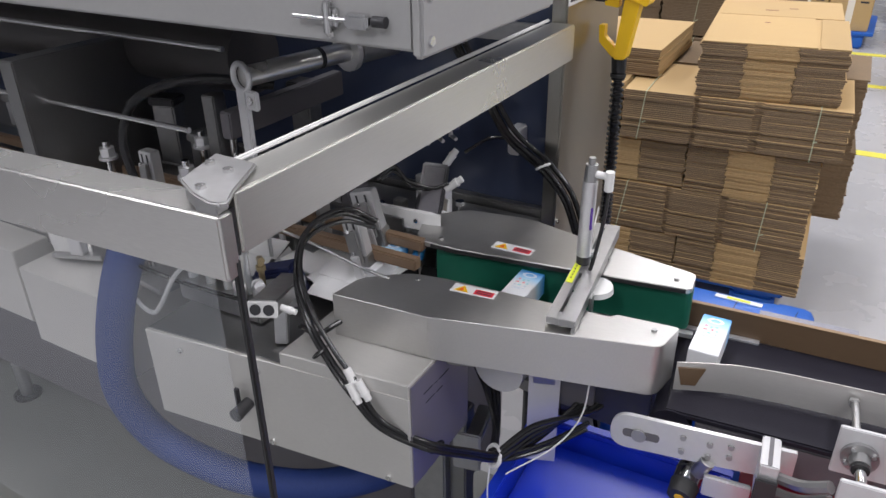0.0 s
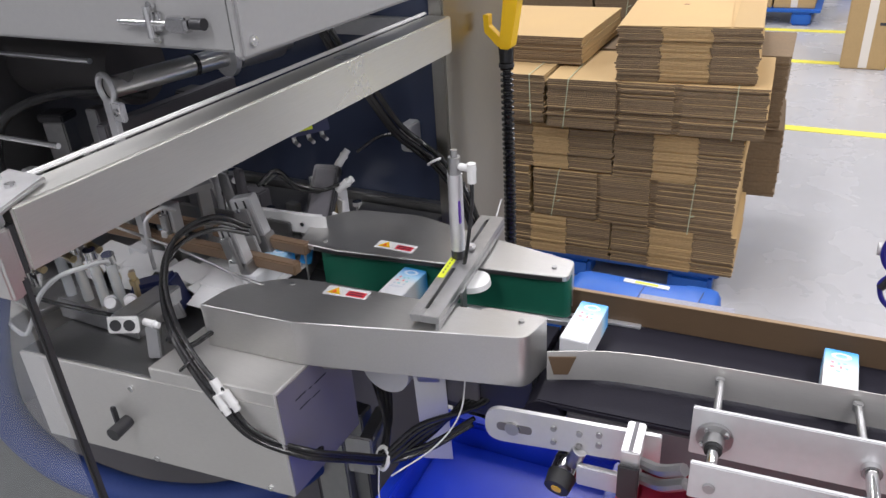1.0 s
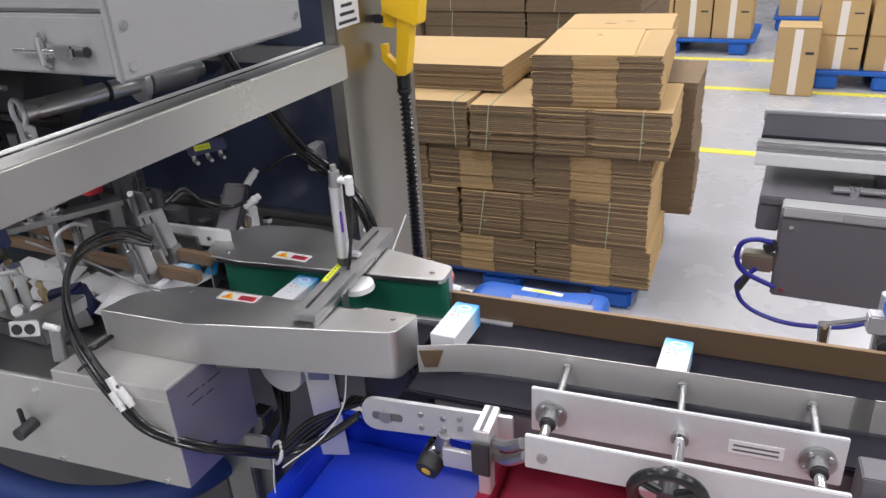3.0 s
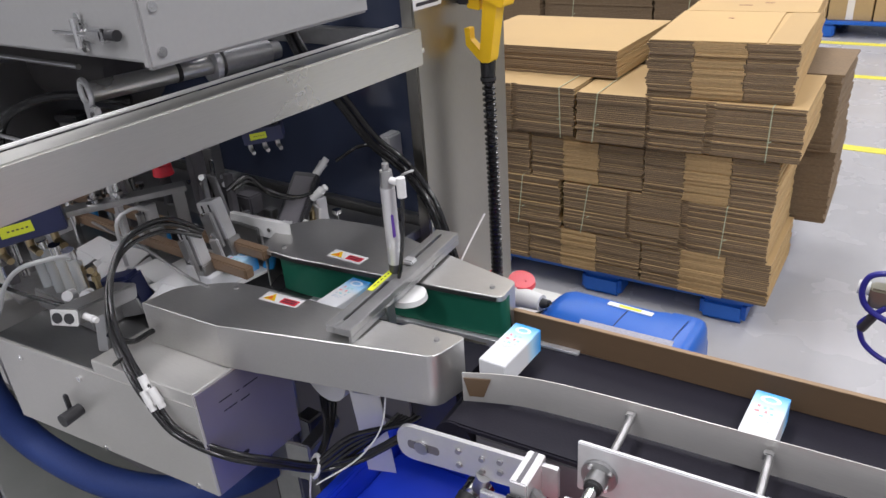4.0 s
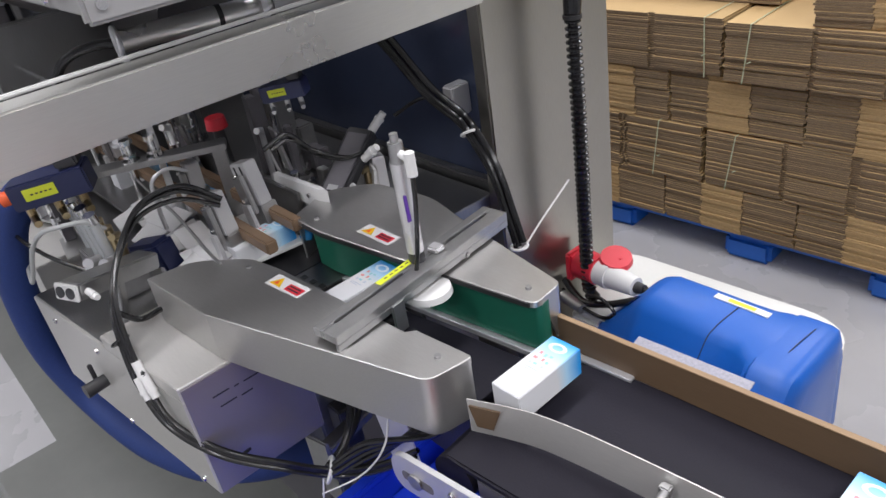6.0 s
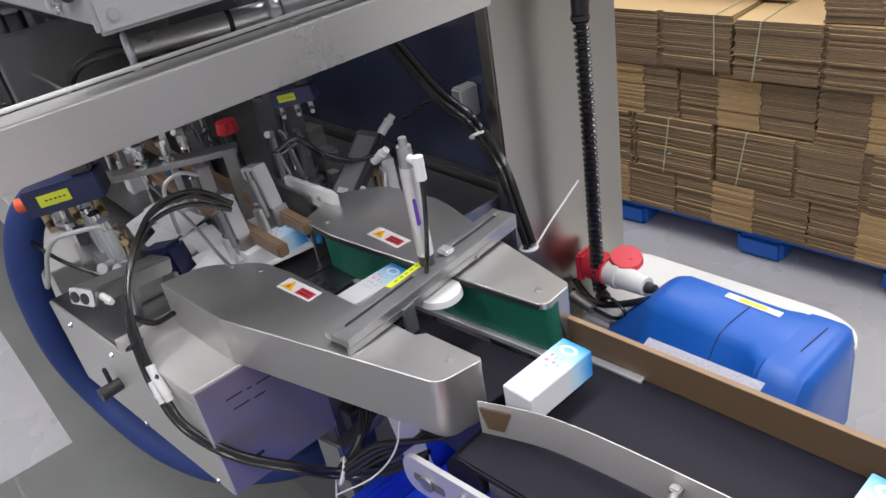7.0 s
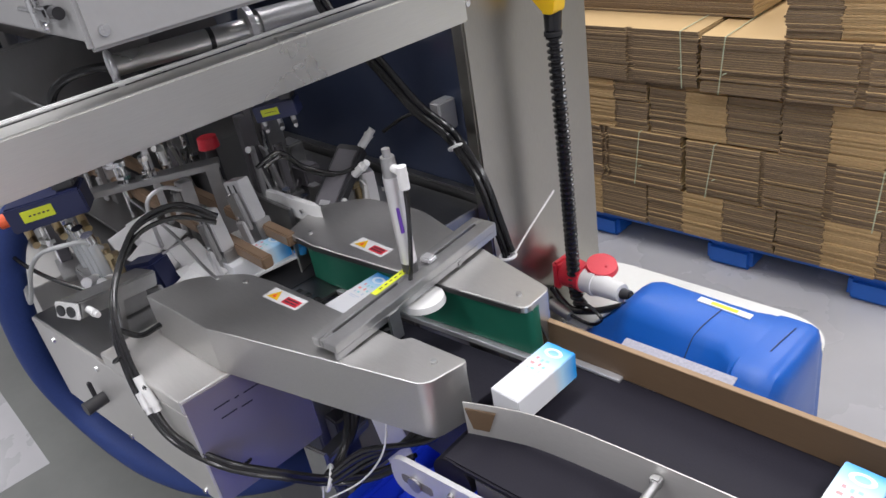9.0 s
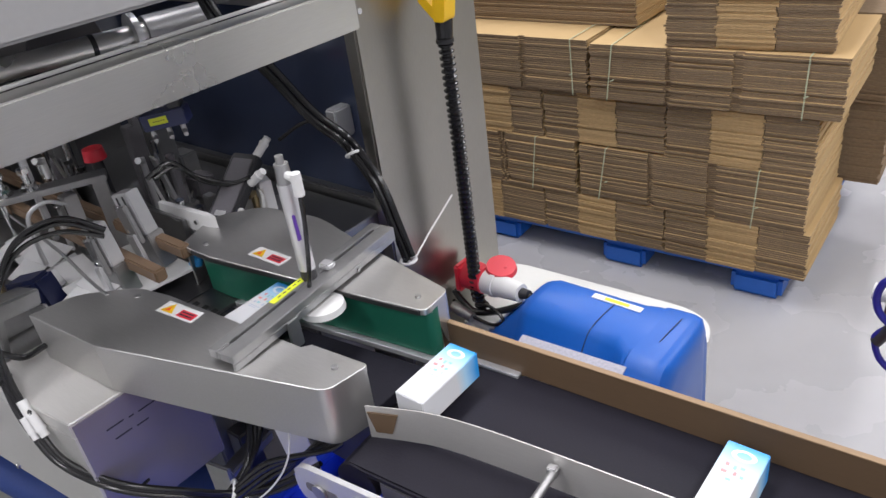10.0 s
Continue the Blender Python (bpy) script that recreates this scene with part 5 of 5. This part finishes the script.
def build_pendant():
    """The yellow hand grip on the end panel and its coiled cord."""
    g = thing("hand_grip", "yellow plastic hand tool hung on the end panel", "hand tool", pose(-0.625, 0, 0))
    up = Matrix(((0.52, 0, 0, -0.7358), (0, 0, -1, 1.478), (0, 1, 0, 0), (0, 0, 0, 1)))
    part("grip", slab(B(), round_outline([(1.412, 1.164), (1.466, 1.164), (1.512, 1.30), (1.442, 1.30)], [0.012] * 4), -0.017, 0.017, 0.006, up), YELLOW, g)
    part("head", slab(B(), round_outline([(1.372, 1.318), (1.43, 1.302), (1.545, 1.282), (1.575, 1.40), (1.376, 1.42)], [0.015] * 5), -0.024, 0.024, 0.006, up), YELLOW, g)
    part("hook", slab(B(), round_outline([(1.335, 1.236), (1.362, 1.236), (1.362, 1.212), (1.418, 1.186), (1.418, 1.166), (1.400, 1.168), (1.340, 1.198)], [0.004] * 7), -0.010, 0.010, 0.003, up), YELLOW, g)
    part("wall_clip", slab(B(), round_outline([(1.350, 1.278), (1.412, 1.274), (1.414, 1.316), (1.350, 1.3175)], [0.006] * 4), -0.014, 0.006, 0.003, up), YELLOW, g)
    part("hanger", bx(B(), (-0.0595, 1.470, 1.285), (-0.026, 1.486, 1.305), 0.003), BLACK, g)
    c = thing("spiral_cord", "black ribbed cable conduit hanging beside the panel", "cable", pose(0.004, 0.046, 0))
    part("boot", rod(B(), (-0.618, 1.43, 1.13), (-0.622, 1.438, 1.168), 0.016, 0.018, 18), HOSE, c)
    part("ribbed_tube", tube(B(), [(-0.618, 1.43, 1.132), (-0.617, 1.431, 1.0), (-0.616, 1.432, 0.85), (-0.616, 1.432, 0.70), (-0.615, 1.433, 0.53), (-0.605, 1.44, 0.49)], 0.0098, 12, 10, 0.0058, 0.0115), HOSE, c)
    part("band", rod(B(), (-0.618, 1.43, 1.122), (-0.618, 1.43, 1.1295), 0.018, seg=18), RUBBER, c)
    part("tail", tube(B(), [(-0.605, 1.44, 0.49), (-0.600, 1.42, 0.45), (-0.60, 1.40, 0.30), (-0.56, 1.38, 0.10), (-0.50, 1.36, FZ + 0.008)], 0.006, 10), HOSE, c)


build_pendant()


# ---- hoses and cables ----
def hose(name, points, r, mat, label, ribs=0.0):
    return solid(name, tube(B(), points, r, 28 if r > 0.02 else 10, 10, ribs), mat, label, "hose", "hoses and cables")


arc = [(-0.868, 0.826, 0.965), (-0.905, 0.775, 0.997), (-0.935, 0.71, 0.982), (-0.915, 0.65, 0.935), (-0.858, 0.603, 0.890), (-0.803, 0.583, 0.842), (-0.757, 0.576, 0.800), (-0.706, 0.580, 0.738), (-0.640, 0.618, 0.690), (-0.595, 0.685, 0.638), (-0.563, 0.748, 0.592), (-0.50, 0.79, 0.61), (-0.43, 0.83, 0.66)]
for k, off in enumerate(((0, 0, 0), (0.007, 0.005, 0.010), (0.004, -0.006, -0.012))):
    pts = [tuple(Vector(p) + Vector((0.012, 0.0, 0.004)) + Vector(off) * (1.0 if 0 < i < 7 else 0.5)) for i, p in enumerate(arc)]
    hose("air_hose", pts, 0.0044, HOSE, "glossy black air hose looping to the machine")
for a, d in (((-0.754, 0.582, 0.832), (0.45, -0.05, -0.75)), ((-0.745, 0.574, 0.810), (0.45, -0.05, -0.75)), ((-0.732, 0.580, 0.816), (0.45, 0.02, -0.75))):
    loose_fitting(a, d, 0.038, 0.0076)
for q in ((-0.808, 0.583, 0.845), (-0.622, 0.645, 0.670)):
    solid("cable_tie", ring(B(), q, (0.6, 0.1, -0.7), 0.014, 0.0025, 16, 6), HOSE, "black cable tie round the air hoses", "cable tie", "cable ties")
knot = thing("cable_knot", "black cables tied in a bunch with a white tie", "cable", pose(-0.015, 0.045, -0.018))
part("tie", ring(B(), (-0.548, 0.705, 0.608), (0.5, 0.7, -0.4), 0.020, 0.004, 18, 6), WHITE, knot)
part("tie_end", tube(B(), [(-0.548, 0.69, 0.60), (-0.545, 0.675, 0.54), (-0.53, 0.665, 0.47), (-0.52, 0.66, 0.40)], 0.0015, 6), WHITE, knot)
for k in range(5):
    a = 1.2 * k
    part("cable", tube(B(), [(-0.62 - 0.02 * k, 0.86, 0.70 + 0.01 * k), (-0.58, 0.78 + 0.01 * math.cos(a), 0.63), (-0.545 + 0.008 * math.sin(a), 0.705 + 0.008 * math.cos(a), 0.61), (-0.49, 0.75, 0.63 + 0.01 * k), (-0.43 + 0.01 * k, 0.83, 0.70), (-0.40, 0.86, 0.785)], 0.005, 8), HOSE, knot)
hose("white_tube", [(-0.41, 0.80, 0.79), (-0.415, 0.78, 0.72), (-0.45, 0.75, 0.66), (-0.52, 0.71, 0.60)], 0.0014, WHITE, "thin white signal cable below the hood")
hose("white_tube", [(-1.254, 0.571, 0.875), (-1.215, 0.552, 0.842), (-1.165, 0.543, 0.836), (-1.140, 0.548, 0.862), (-1.110, 0.562, 0.918), (-1.070, 0.580, 0.955), (-1.034, 0.605, 0.968), (-1.028, 0.645, 0.960), (-1.040, 0.675, 0.930)], 0.0042, TUBE_GREY, "short pale grey air tube over the deck")
hose("steel_rod", [(-1.20, 0.80, 0.93), (-1.0, 0.79, 0.915), (-0.86, 0.775, 0.90), (-0.79, 0.768, 0.897)], 0.003, STEEL_DULL, "thin grey cable along the carton channel")
hose("air_hose", [(-0.86, 0.60, 0.87), (-0.85, 0.63, 0.84), (-0.83, 0.66, 0.85), (-0.80, 0.69, 0.87)], 0.005, HOSE, "short black air hose under the hood")
big = [(-0.92, 1.14, 1.42), (-0.875, 1.136, 1.30), (-0.845, 1.145, 1.225), (-0.82, 1.195, 1.142), (-0.785, 1.25, 1.03), (-0.745, 1.28, 0.978), (-0.70, 1.27, 0.955), (-0.640, 1.258, 0.90), (-0.602, 1.250, 0.82), (-0.578, 1.245, 0.762)]
for off in ((0, 0, 0), (0.010, 0.004, 0.010), (-0.006, 0.002, -0.010)):
    hose("air_hose", [tuple(Vector(p) + Vector(off)) for p in big], 0.0062, HOSE, "black cable bundle crossing the rear window")
solid("cable_tie", ring(B(), (-0.702, 1.270, 0.957), (0.5, -0.2, -0.8), 0.017, 0.003, 16, 6), WHITE, "white cable tie round the black bundle", "cable tie", "cable ties")
solid("cable_tie", ring(B(), (-0.577, 1.245, 0.762), (0.1, 0, -1), 0.016, 0.003, 16, 6), WHITE, "white cable tie round the black bundle", "cable tie", "cable ties")
hose("white_tube", [(-0.577, 1.245, 0.760), (-0.580, 1.262, 0.752), (-0.597, 1.33, 0.770), (-0.612, 1.40, 0.789), (-0.622, 1.447, 0.802)], 0.0021, WHITE, "thin white cable running to the end panel")
solid("clamp_plate", bx(B(), (-0.81, 1.305, 0.955), (-0.78, 1.354, 1.02), 0.004), ALU, "small metal cable clamp on the rear window", "clamp")
hose("air_hose", [(-0.885, 1.235, 0.97), (-0.84, 1.27, 1.0), (-0.80, 1.295, 1.0)], 0.004, HOSE, "thin black air hose to the rear clamp")
hose("air_hose", [(-0.95, 0.97, 0.985), (-0.94, 1.02, 1.0), (-0.93, 1.06, 0.955), (-0.90, 1.11, 0.925), (-0.875, 1.14, 0.93)], 0.0045, HOSE, "thin black air hose between the actuators")
hose("air_hose", [(-0.95, 0.985, 0.98), (-0.945, 1.03, 0.985), (-0.93, 1.07, 0.94), (-0.90, 1.12, 0.915)], 0.0045, HOSE, "thin black air hose between the actuators")
hose("blue_hose", [(-1.22, 0.66, 1.0), (-1.222, 0.58, 0.965), (-1.238, 0.535, 0.87), (-1.280, 0.522, 0.725), (-1.295, 0.527, 0.60), (-1.25, 0.553, 0.49), (-1.14, 0.58, 0.44), (-1.04, 0.61, 0.42), (-0.92, 0.66, 0.42), (-0.83, 0.75, 0.42), (-0.80, 0.84, 0.42)], 0.034, HOSEBLUE, "thick dark blue canvas-covered hose")
hose("black_cable", [(-1.32, 0.62, 0.96), (-1.24, 0.56, 0.93), (-1.12, 0.575, 0.90), (-1.02, 0.64, 0.85)], 0.004, HOSE, "thin black cable across the deck edge")


# ---- bins and loose pieces under the line ----
def open_bin(name, x0, x1, y0, y1, z1, mat, label, at):
    b = thing(name, label, "bin", at)
    part("floor", bx(B(), (x0, y0, FZ), (x1, y1, FZ + 0.02), 0.003), mat, b)
    for lo, hi in (((x0, y0, FZ + 0.0205), (x1, y0 + 0.012, z1)), ((x0, y1 - 0.012, FZ + 0.0205), (x1, y1, z1)), ((x0, y0 + 0.0125, FZ + 0.0205), (x0 + 0.012, y1 - 0.0125, z1)), ((x1 - 0.012, y0 + 0.0125, FZ + 0.0205), (x1, y1 - 0.0125, z1))):
        part("side", bx(B(), lo, hi, 0.002), mat, b)
    for lo, hi in (((x0 - 0.01, y0 - 0.01, z1), (x1 + 0.01, y0 + 0.014, z1 + 0.015)), ((x0 - 0.01, y1 - 0.014, z1), (x1 + 0.01, y1 + 0.01, z1 + 0.015)), ((x0 - 0.01, y0 + 0.0145, z1), (x0 + 0.014, y1 - 0.0145, z1 + 0.015)), ((x1 - 0.014, y0 + 0.0145, z1), (x1 + 0.01, y1 - 0.0145, z1 + 0.015))):
        part("rim", bx(B(), lo, hi, 0.003), mat, b)
    return b


blue_bin = open_bin("storage_bin", -0.29, 0.10, -0.22, 0.20, 0.50, BIN, "deep blue plastic storage bin under the conveyor", pose(-0.275, 0.80, 0, 0, 0, 2))
part("liner", bx(B(), (-0.275, -0.205, 0.435), (0.085, 0.185, 0.46), 0.01), BIN, blue_bin, "blue sheet lying in the bin")
for x, y, a in ((-0.42, 0.66, 30), (-0.33, 0.70, -20), (-0.26, 0.66, 60)):
    solid("paper_scrap", slab(B(), [(-0.018, -0.01), (0.02, -0.012), (0.014, 0.012), (-0.012, 0.014)], 0.0, 0.004), PAPER, "crumpled white paper scrap in the blue bin", "paper", "paper scraps", at=pose(x, y, 0.4605, 0, 0, a))
open_bin("storage_bin", -0.51, 0.30, -0.22, 0.17, 0.60, BIN_RED, "red plastic storage bin under the conveyor", pose(0.37, 0.80, 0.0, 0, 0, 3.6))
part("liner", bx(B(), (-0.495, -0.205, 0.555), (0.285, 0.155, 0.58), 0.01), BIN_RED, bpy.data.objects["storage_bin.001"], "red sheet lying in the bin")
roll = thing("tape_roll", "beige roll of packing tape lying in the red bin", "tape", pose(0.20, 0.70, 0.5805))
bm = B()
for lo, hi, m in ((0.036, 0.052, CARD_EDGE),):
    for k in range(32):
        a, b = 2 * math.pi * k / 32, 2 * math.pi * (k + 1) / 32
        v = [[bm.verts.new((r * math.cos(t), r * math.sin(t), z)) for t in (a, b)] for r in (lo, hi) for z in (0.0, 0.024)]
        for p, q in ((0, 1), (2, 3), (0, 2), (1, 3)):
            bm.faces.new((v[p][0], v[p][1], v[q][1], v[q][0]))
bmesh.ops.remove_doubles(bm, verts=bm.verts[:], dist=0.0001)
part("tape", bm, CARD_EDGE, roll)
part("core", ring(B(), (0, 0, 0.012), (0, 0, 1), 0.034, 0.0018, 28, 6), CARD, roll)
hose("black_cable", [(-0.05, 0.66, 0.586), (0.0, 0.69, 0.587), (0.06, 0.72, 0.60), (0.10, 0.73, 0.64), (0.12, 0.74, 0.69)], 0.004, HOSE, "black cable lying in the red bin")
flap = thing("plastic_flap", "translucent white plastic flap hanging below the hood", "flap", pose(-0.515, 0.86, 0.615, 8, 0, 20))
part("sheet", slab(B(), [(-0.028, -0.001), (0.030, -0.001), (0.030, 0.001), (-0.028, 0.001)], -0.12, 0.125, 0), WHITE, flap)
part("clip", bx(B(), (-0.02, -0.006, 0.10), (0.02, -0.0012, 0.128), 0.001), STEEL_DULL, flap)
mot = thing("drive_motor", "white motor with a dark gearbox below the hood", "motor", pose(-0.60, 0.90, 0.715))
part("body", rod(B(), (0, -0.06, 0.0), (0, 0.08, 0.0), 0.05, seg=28), WHITE, mot)
part("gearbox", bx(B(), (-0.05, 0.081, -0.05), (0.05, 0.16, 0.092), 0.006), DGREY, mot)
part("bracket", bx(B(), (-0.15, 0.10, -0.03), (-0.0505, 0.14, 0.02), 0.003), STEEL_DULL, mot)
arm = thing("support_arm", "grey steel support arm below the side belts", "bracket", pose(-0.66, 0.78, 0.56))
part("plate", bx(B(), (0.0, -0.02, -0.05), (0.055, -0.012, 0.04), 0.003, pose(0, 0, 0, 0, 0, 12)), STEEL_DULL, arm)
part("plate", bx(B(), (0.02, -0.011, 0.0), (0.05, 0.10, 0.02), 0.003, pose(0, 0, 0, 0, 0, 12)), STEEL_DULL, arm)
part("strut", bx(B(), (-0.05, 0.06, -0.26), (-0.01, 0.10, 0.02), 0.003), STEEL_DARK, arm)


# ---- the labelling machine beyond the conveyor ----
def build_labeller():
    u = thing("labelling_machine", "dark grey labelling head with a pale belt table", "machine", pose(0, 0, 0))
    part("housing", bx(B(), (0.268, 1.42, 0.742), (1.25, 1.80, 0.925), 0.004), DGREY, u, "dark grey painted housing")
    part("housing_edge", bx(B(), (0.268, 1.418, 0.9255), (1.25, 1.47, 0.948), 0.003), GREY, u)
    part("top_plate", bx(B(), (0.222, 1.475, 0.9255), (1.25, 1.80, 0.945), 0.003), DGREY, u)
    part("side_plate", bx(B(), (0.220, 1.48, 0.865), (0.266, 1.56, 0.925), 0.003), DGREY, u)
    part("name_strip", bx(B(), (0.272, 1.4165, 0.929), (0.38, 1.4178, 0.946)), ALU, u)
    for z in (0.76, 0.905):
        bolt(u, (0.29, 1.42, z), (0, -1, 0), 0.005)
    part("valve", bx(B(), (0.205, 1.425, 0.79), (0.2675, 1.46, 0.83), 0.004), VALVE, u, "olive metal air valve")
    part("valve_knob", rod(B(), (0.185, 1.44, 0.822), (0.2045, 1.44, 0.822), 0.013, seg=18), WHITE, u)
    part("black_plug", rod(B(), (0.25, 1.43, 0.845), (0.266, 1.425, 0.86), 0.012, seg=14), BLACK, u)
    part("blue_tube", tube(B(), [(0.26, 1.415, 0.868), (0.225, 1.415, 0.870), (0.200, 1.415, 0.856), (0.195, 1.415, 0.820), (0.215, 1.415, 0.790), (0.275, 1.416, 0.765)], 0.0055, 10), CABLEBLUE, u, "dark blue air tube")
    part("blue_tube", tube(B(), [(0.235, 1.42, 0.800), (0.205, 1.42, 0.765), (0.203, 1.42, 0.745), (0.217, 1.42, 0.715), (0.255, 1.42, 0.692), (0.32, 1.42, 0.680), (0.41, 1.42, 0.690), (0.47, 1.43, 0.71)], 0.005, 10), CABLEBLUE, u, "dark blue air tube")
    part("tube_joint", rod(B(), (0.222, 1.42, 0.785), (0.204, 1.42, 0.748), 0.009, seg=14), BLACK, u)
    # the belt table above it, further back
    part("table_edge", bx(B(), (0.20, 1.54, 0.990), (1.5, 1.552, 1.018), 0.002), WHITE, u)
    part("table_front", bx(B(), (0.20, 1.5525, 1.0), (1.5, 1.60, 1.034), 0.002), STEEL_DULL, u)
    part("chrome_rail", rod(B(), (0.20, 1.545, 1.036), (1.5, 1.545, 1.036), 0.005, seg=14), CHROME, u)
    part("table_belt", bx(B(), (0.205, 1.60, 1.03), (1.5, 1.78, 1.040), 0.002), BELT, u, "dark belt on the table")
    part("table_back", bx(B(), (0.20, 1.7805, 1.02), (1.5, 1.80, 1.048), 0.002), ALU, u)
    part("small_post", bx(B(), (0.44, 1.56, 0.946), (0.60, 1.66, 0.999), 0.003), BLACK, u)
    bm = rod(B(), (0.36, 1.53, 0.955), (0.46, 1.53, 0.958), 0.008, seg=12)
    rod(bm, (0.40, 1.53, 0.945), (0.40, 1.53, 0.968), 0.012, seg=14)
    part("screw_adjuster", bm, CHROME, u)
    part("column", bx(B(), (0.85, 1.55, FZ), (1.0, 1.75, 0.741), 0.004), GREY, u)
    part("column_top", bx(B(), (1.30, 1.60, FZ), (1.40, 1.75, 1.019), 0.004), GREY, u)
    s = thing("sensor_bracket", "metal sensor bracket with blue sensors on the conveyor", "sensor", CV @ pose(0.69, 0.045, 0.0))
    part("post", bx(B(), (0.06, 0.0, 0.745), (0.09, 0.02, 0.96), 0.002), ALU, s)
    part("block", bx(B(), (0.04, -0.03, 0.90), (0.16, -0.0005, 0.935), 0.003), ALU, s)
    for x in (0.06, 0.105):
        part("sensor", bx(B(), (x, -0.045, 0.936), (x + 0.03, -0.01, 0.96), 0.003), BLUE, s)
        part("lens", rod(B(), (x + 0.01, -0.046, 0.885), (x + 0.01, -0.031, 0.885), 0.014, seg=18), BLACK, s)
    bm = rod(B(), (-0.022, -0.02, 0.905), (-0.02, -0.02, 0.85), 0.011, 0.008, 16)
    rod(bm, (-0.02, -0.02, 0.905), (0.045, -0.015, 0.922), 0.004, seg=10)
    part("photo_eye", bm, CHROME, s)


CABLEBLUE = material("dark_blue_tube", (0.02, 0.02, 0.22), 0.35)
build_labeller()


# ---- the far side of the hall ----
solid("floor_line", bx(B(), (-6.0, 4.77, FZ - 0.01), (6.0, 4.86, FZ + 0.003)), LINE, "yellow painted line on the factory floor", "floor line", "floor lines", "structure")
solid("floor_line", bx(B(), (-6.0, 6.46, FZ - 0.01), (6.0, 6.55, FZ + 0.003)), LINE, "yellow painted line on the factory floor", "floor line", "floor lines", "structure")
solid("floor_line", bx(B(), (-6.0, 7.62, FZ - 0.01), (6.0, 7.72, FZ + 0.003)), LINE, "yellow painted line on the factory floor", "floor line", "floor lines", "structure")


def packed_box(x, y, z, w, d, h, turn=0.0, label="closed brown shipping carton with a taped seam"):
    b = thing("shipping_carton", label, "carton", pose(x, y, z + FZ, 0, 0, turn), "shipping cartons")
    part("box", bx(B(), (-w / 2, -d / 2, 0), (w / 2, d / 2, h), 0.006), CARD, b)
    part("tape", bx(B(), (-0.03, -d / 2 - 0.0012, h * 0.02), (0.03, -d / 2 - 0.0002, h * 0.98)), TAPE, b, "pale packing tape")
    for s in (-1, 1):
        part("flap", bx(B(), (-w / 2 + 0.004, min(0, s * d / 2) + 0.004, h + 0.0003), (w / 2 - 0.004, max(0, s * d / 2) - 0.004, h + 0.003)), CARD, b)
    part("print_bar", bx(B(), (w * 0.2, -d / 2 - 0.0012, h * 0.62), (w * 0.4, -d / 2 - 0.0002, h * 0.66)), INK, b)
    return b


packed_box(0.245, 6.53, 0.0, 0.31, 0.33, 0.53, 0, "upright brown carton with white tape on the floor")
build_pallet(-1.75, -0.14, 7.88, 8.9, (0.1, 0.5, 0.9), "blue plastic pallet with wrapped cartons")
for x in (-1.52, -1.14, -0.76, -0.38):
    for z in (0.147, 0.56):
        packed_box(x, 8.2, z, 0.365, 0.5, 0.41, 0)
build_pallet(0.36, 1.80, 6.64, 7.6, (0.09, 0.38, 0.9), "blue plastic pallet with brown cartons")
for k, x in enumerate((0.55, 0.92, 1.29, 1.62)):
    for z in (0.147, 0.42):
        packed_box(x, 6.96, z, 0.34, 0.5, 0.27, 0)
build_pallet(-0.05, 1.05, 9.3, 10.3, (0.1, 0.5, 0.9), "blue plastic pallet far across the hall")
for x in (0.1, 0.55):
    packed_box(x + 0.1, 9.7, 0.147, 0.42, 0.6, 0.5, 0)


# ---- movement ----
def carton_place(s):
    """Where a carton is s seconds after it enters the green belts."""
    keys = ((-20.0, -0.738 - 0.295 * 20, 0.949, 0.825), (0.0, -0.738, 0.949, 0.825), (0.5, -0.590, 0.969, 0.825), (1.0, -0.426, 0.989, 0.822), (1.5, -0.252, 1.002, 0.808), (2.0, -0.066, 1.028, 0.7868), (2.5, 0.134, 1.043, 0.7868), (3.0, 0.338, 1.060, 0.7868), (20.0, 0.338 + 0.405 * 17, 1.060 + 0.0354 * 17, 0.7868))
    for (a, *p), (b, *q) in zip(keys, keys[1:]):
        if a <= s <= b:
            x, far, z = (u + (v - u) * (s - a) / (b - a) for u, v in zip(p, q))
    turn = 0.5
    return pose(x + 0.5 * CLEN * math.sin(radians(turn)), far - 0.5 * CLEN * math.cos(radians(turn)) - 0.004, z, 0, 0, turn)


def motions():
    for i, c in enumerate(cartons):
        first = i - 3.5
        walk(c, [(0.25 * k, carton_place(0.25 * k + 0.0013 * max(0, 0.25 * k - 5.0) ** 2 - first)) for k in range(41)])


motions()
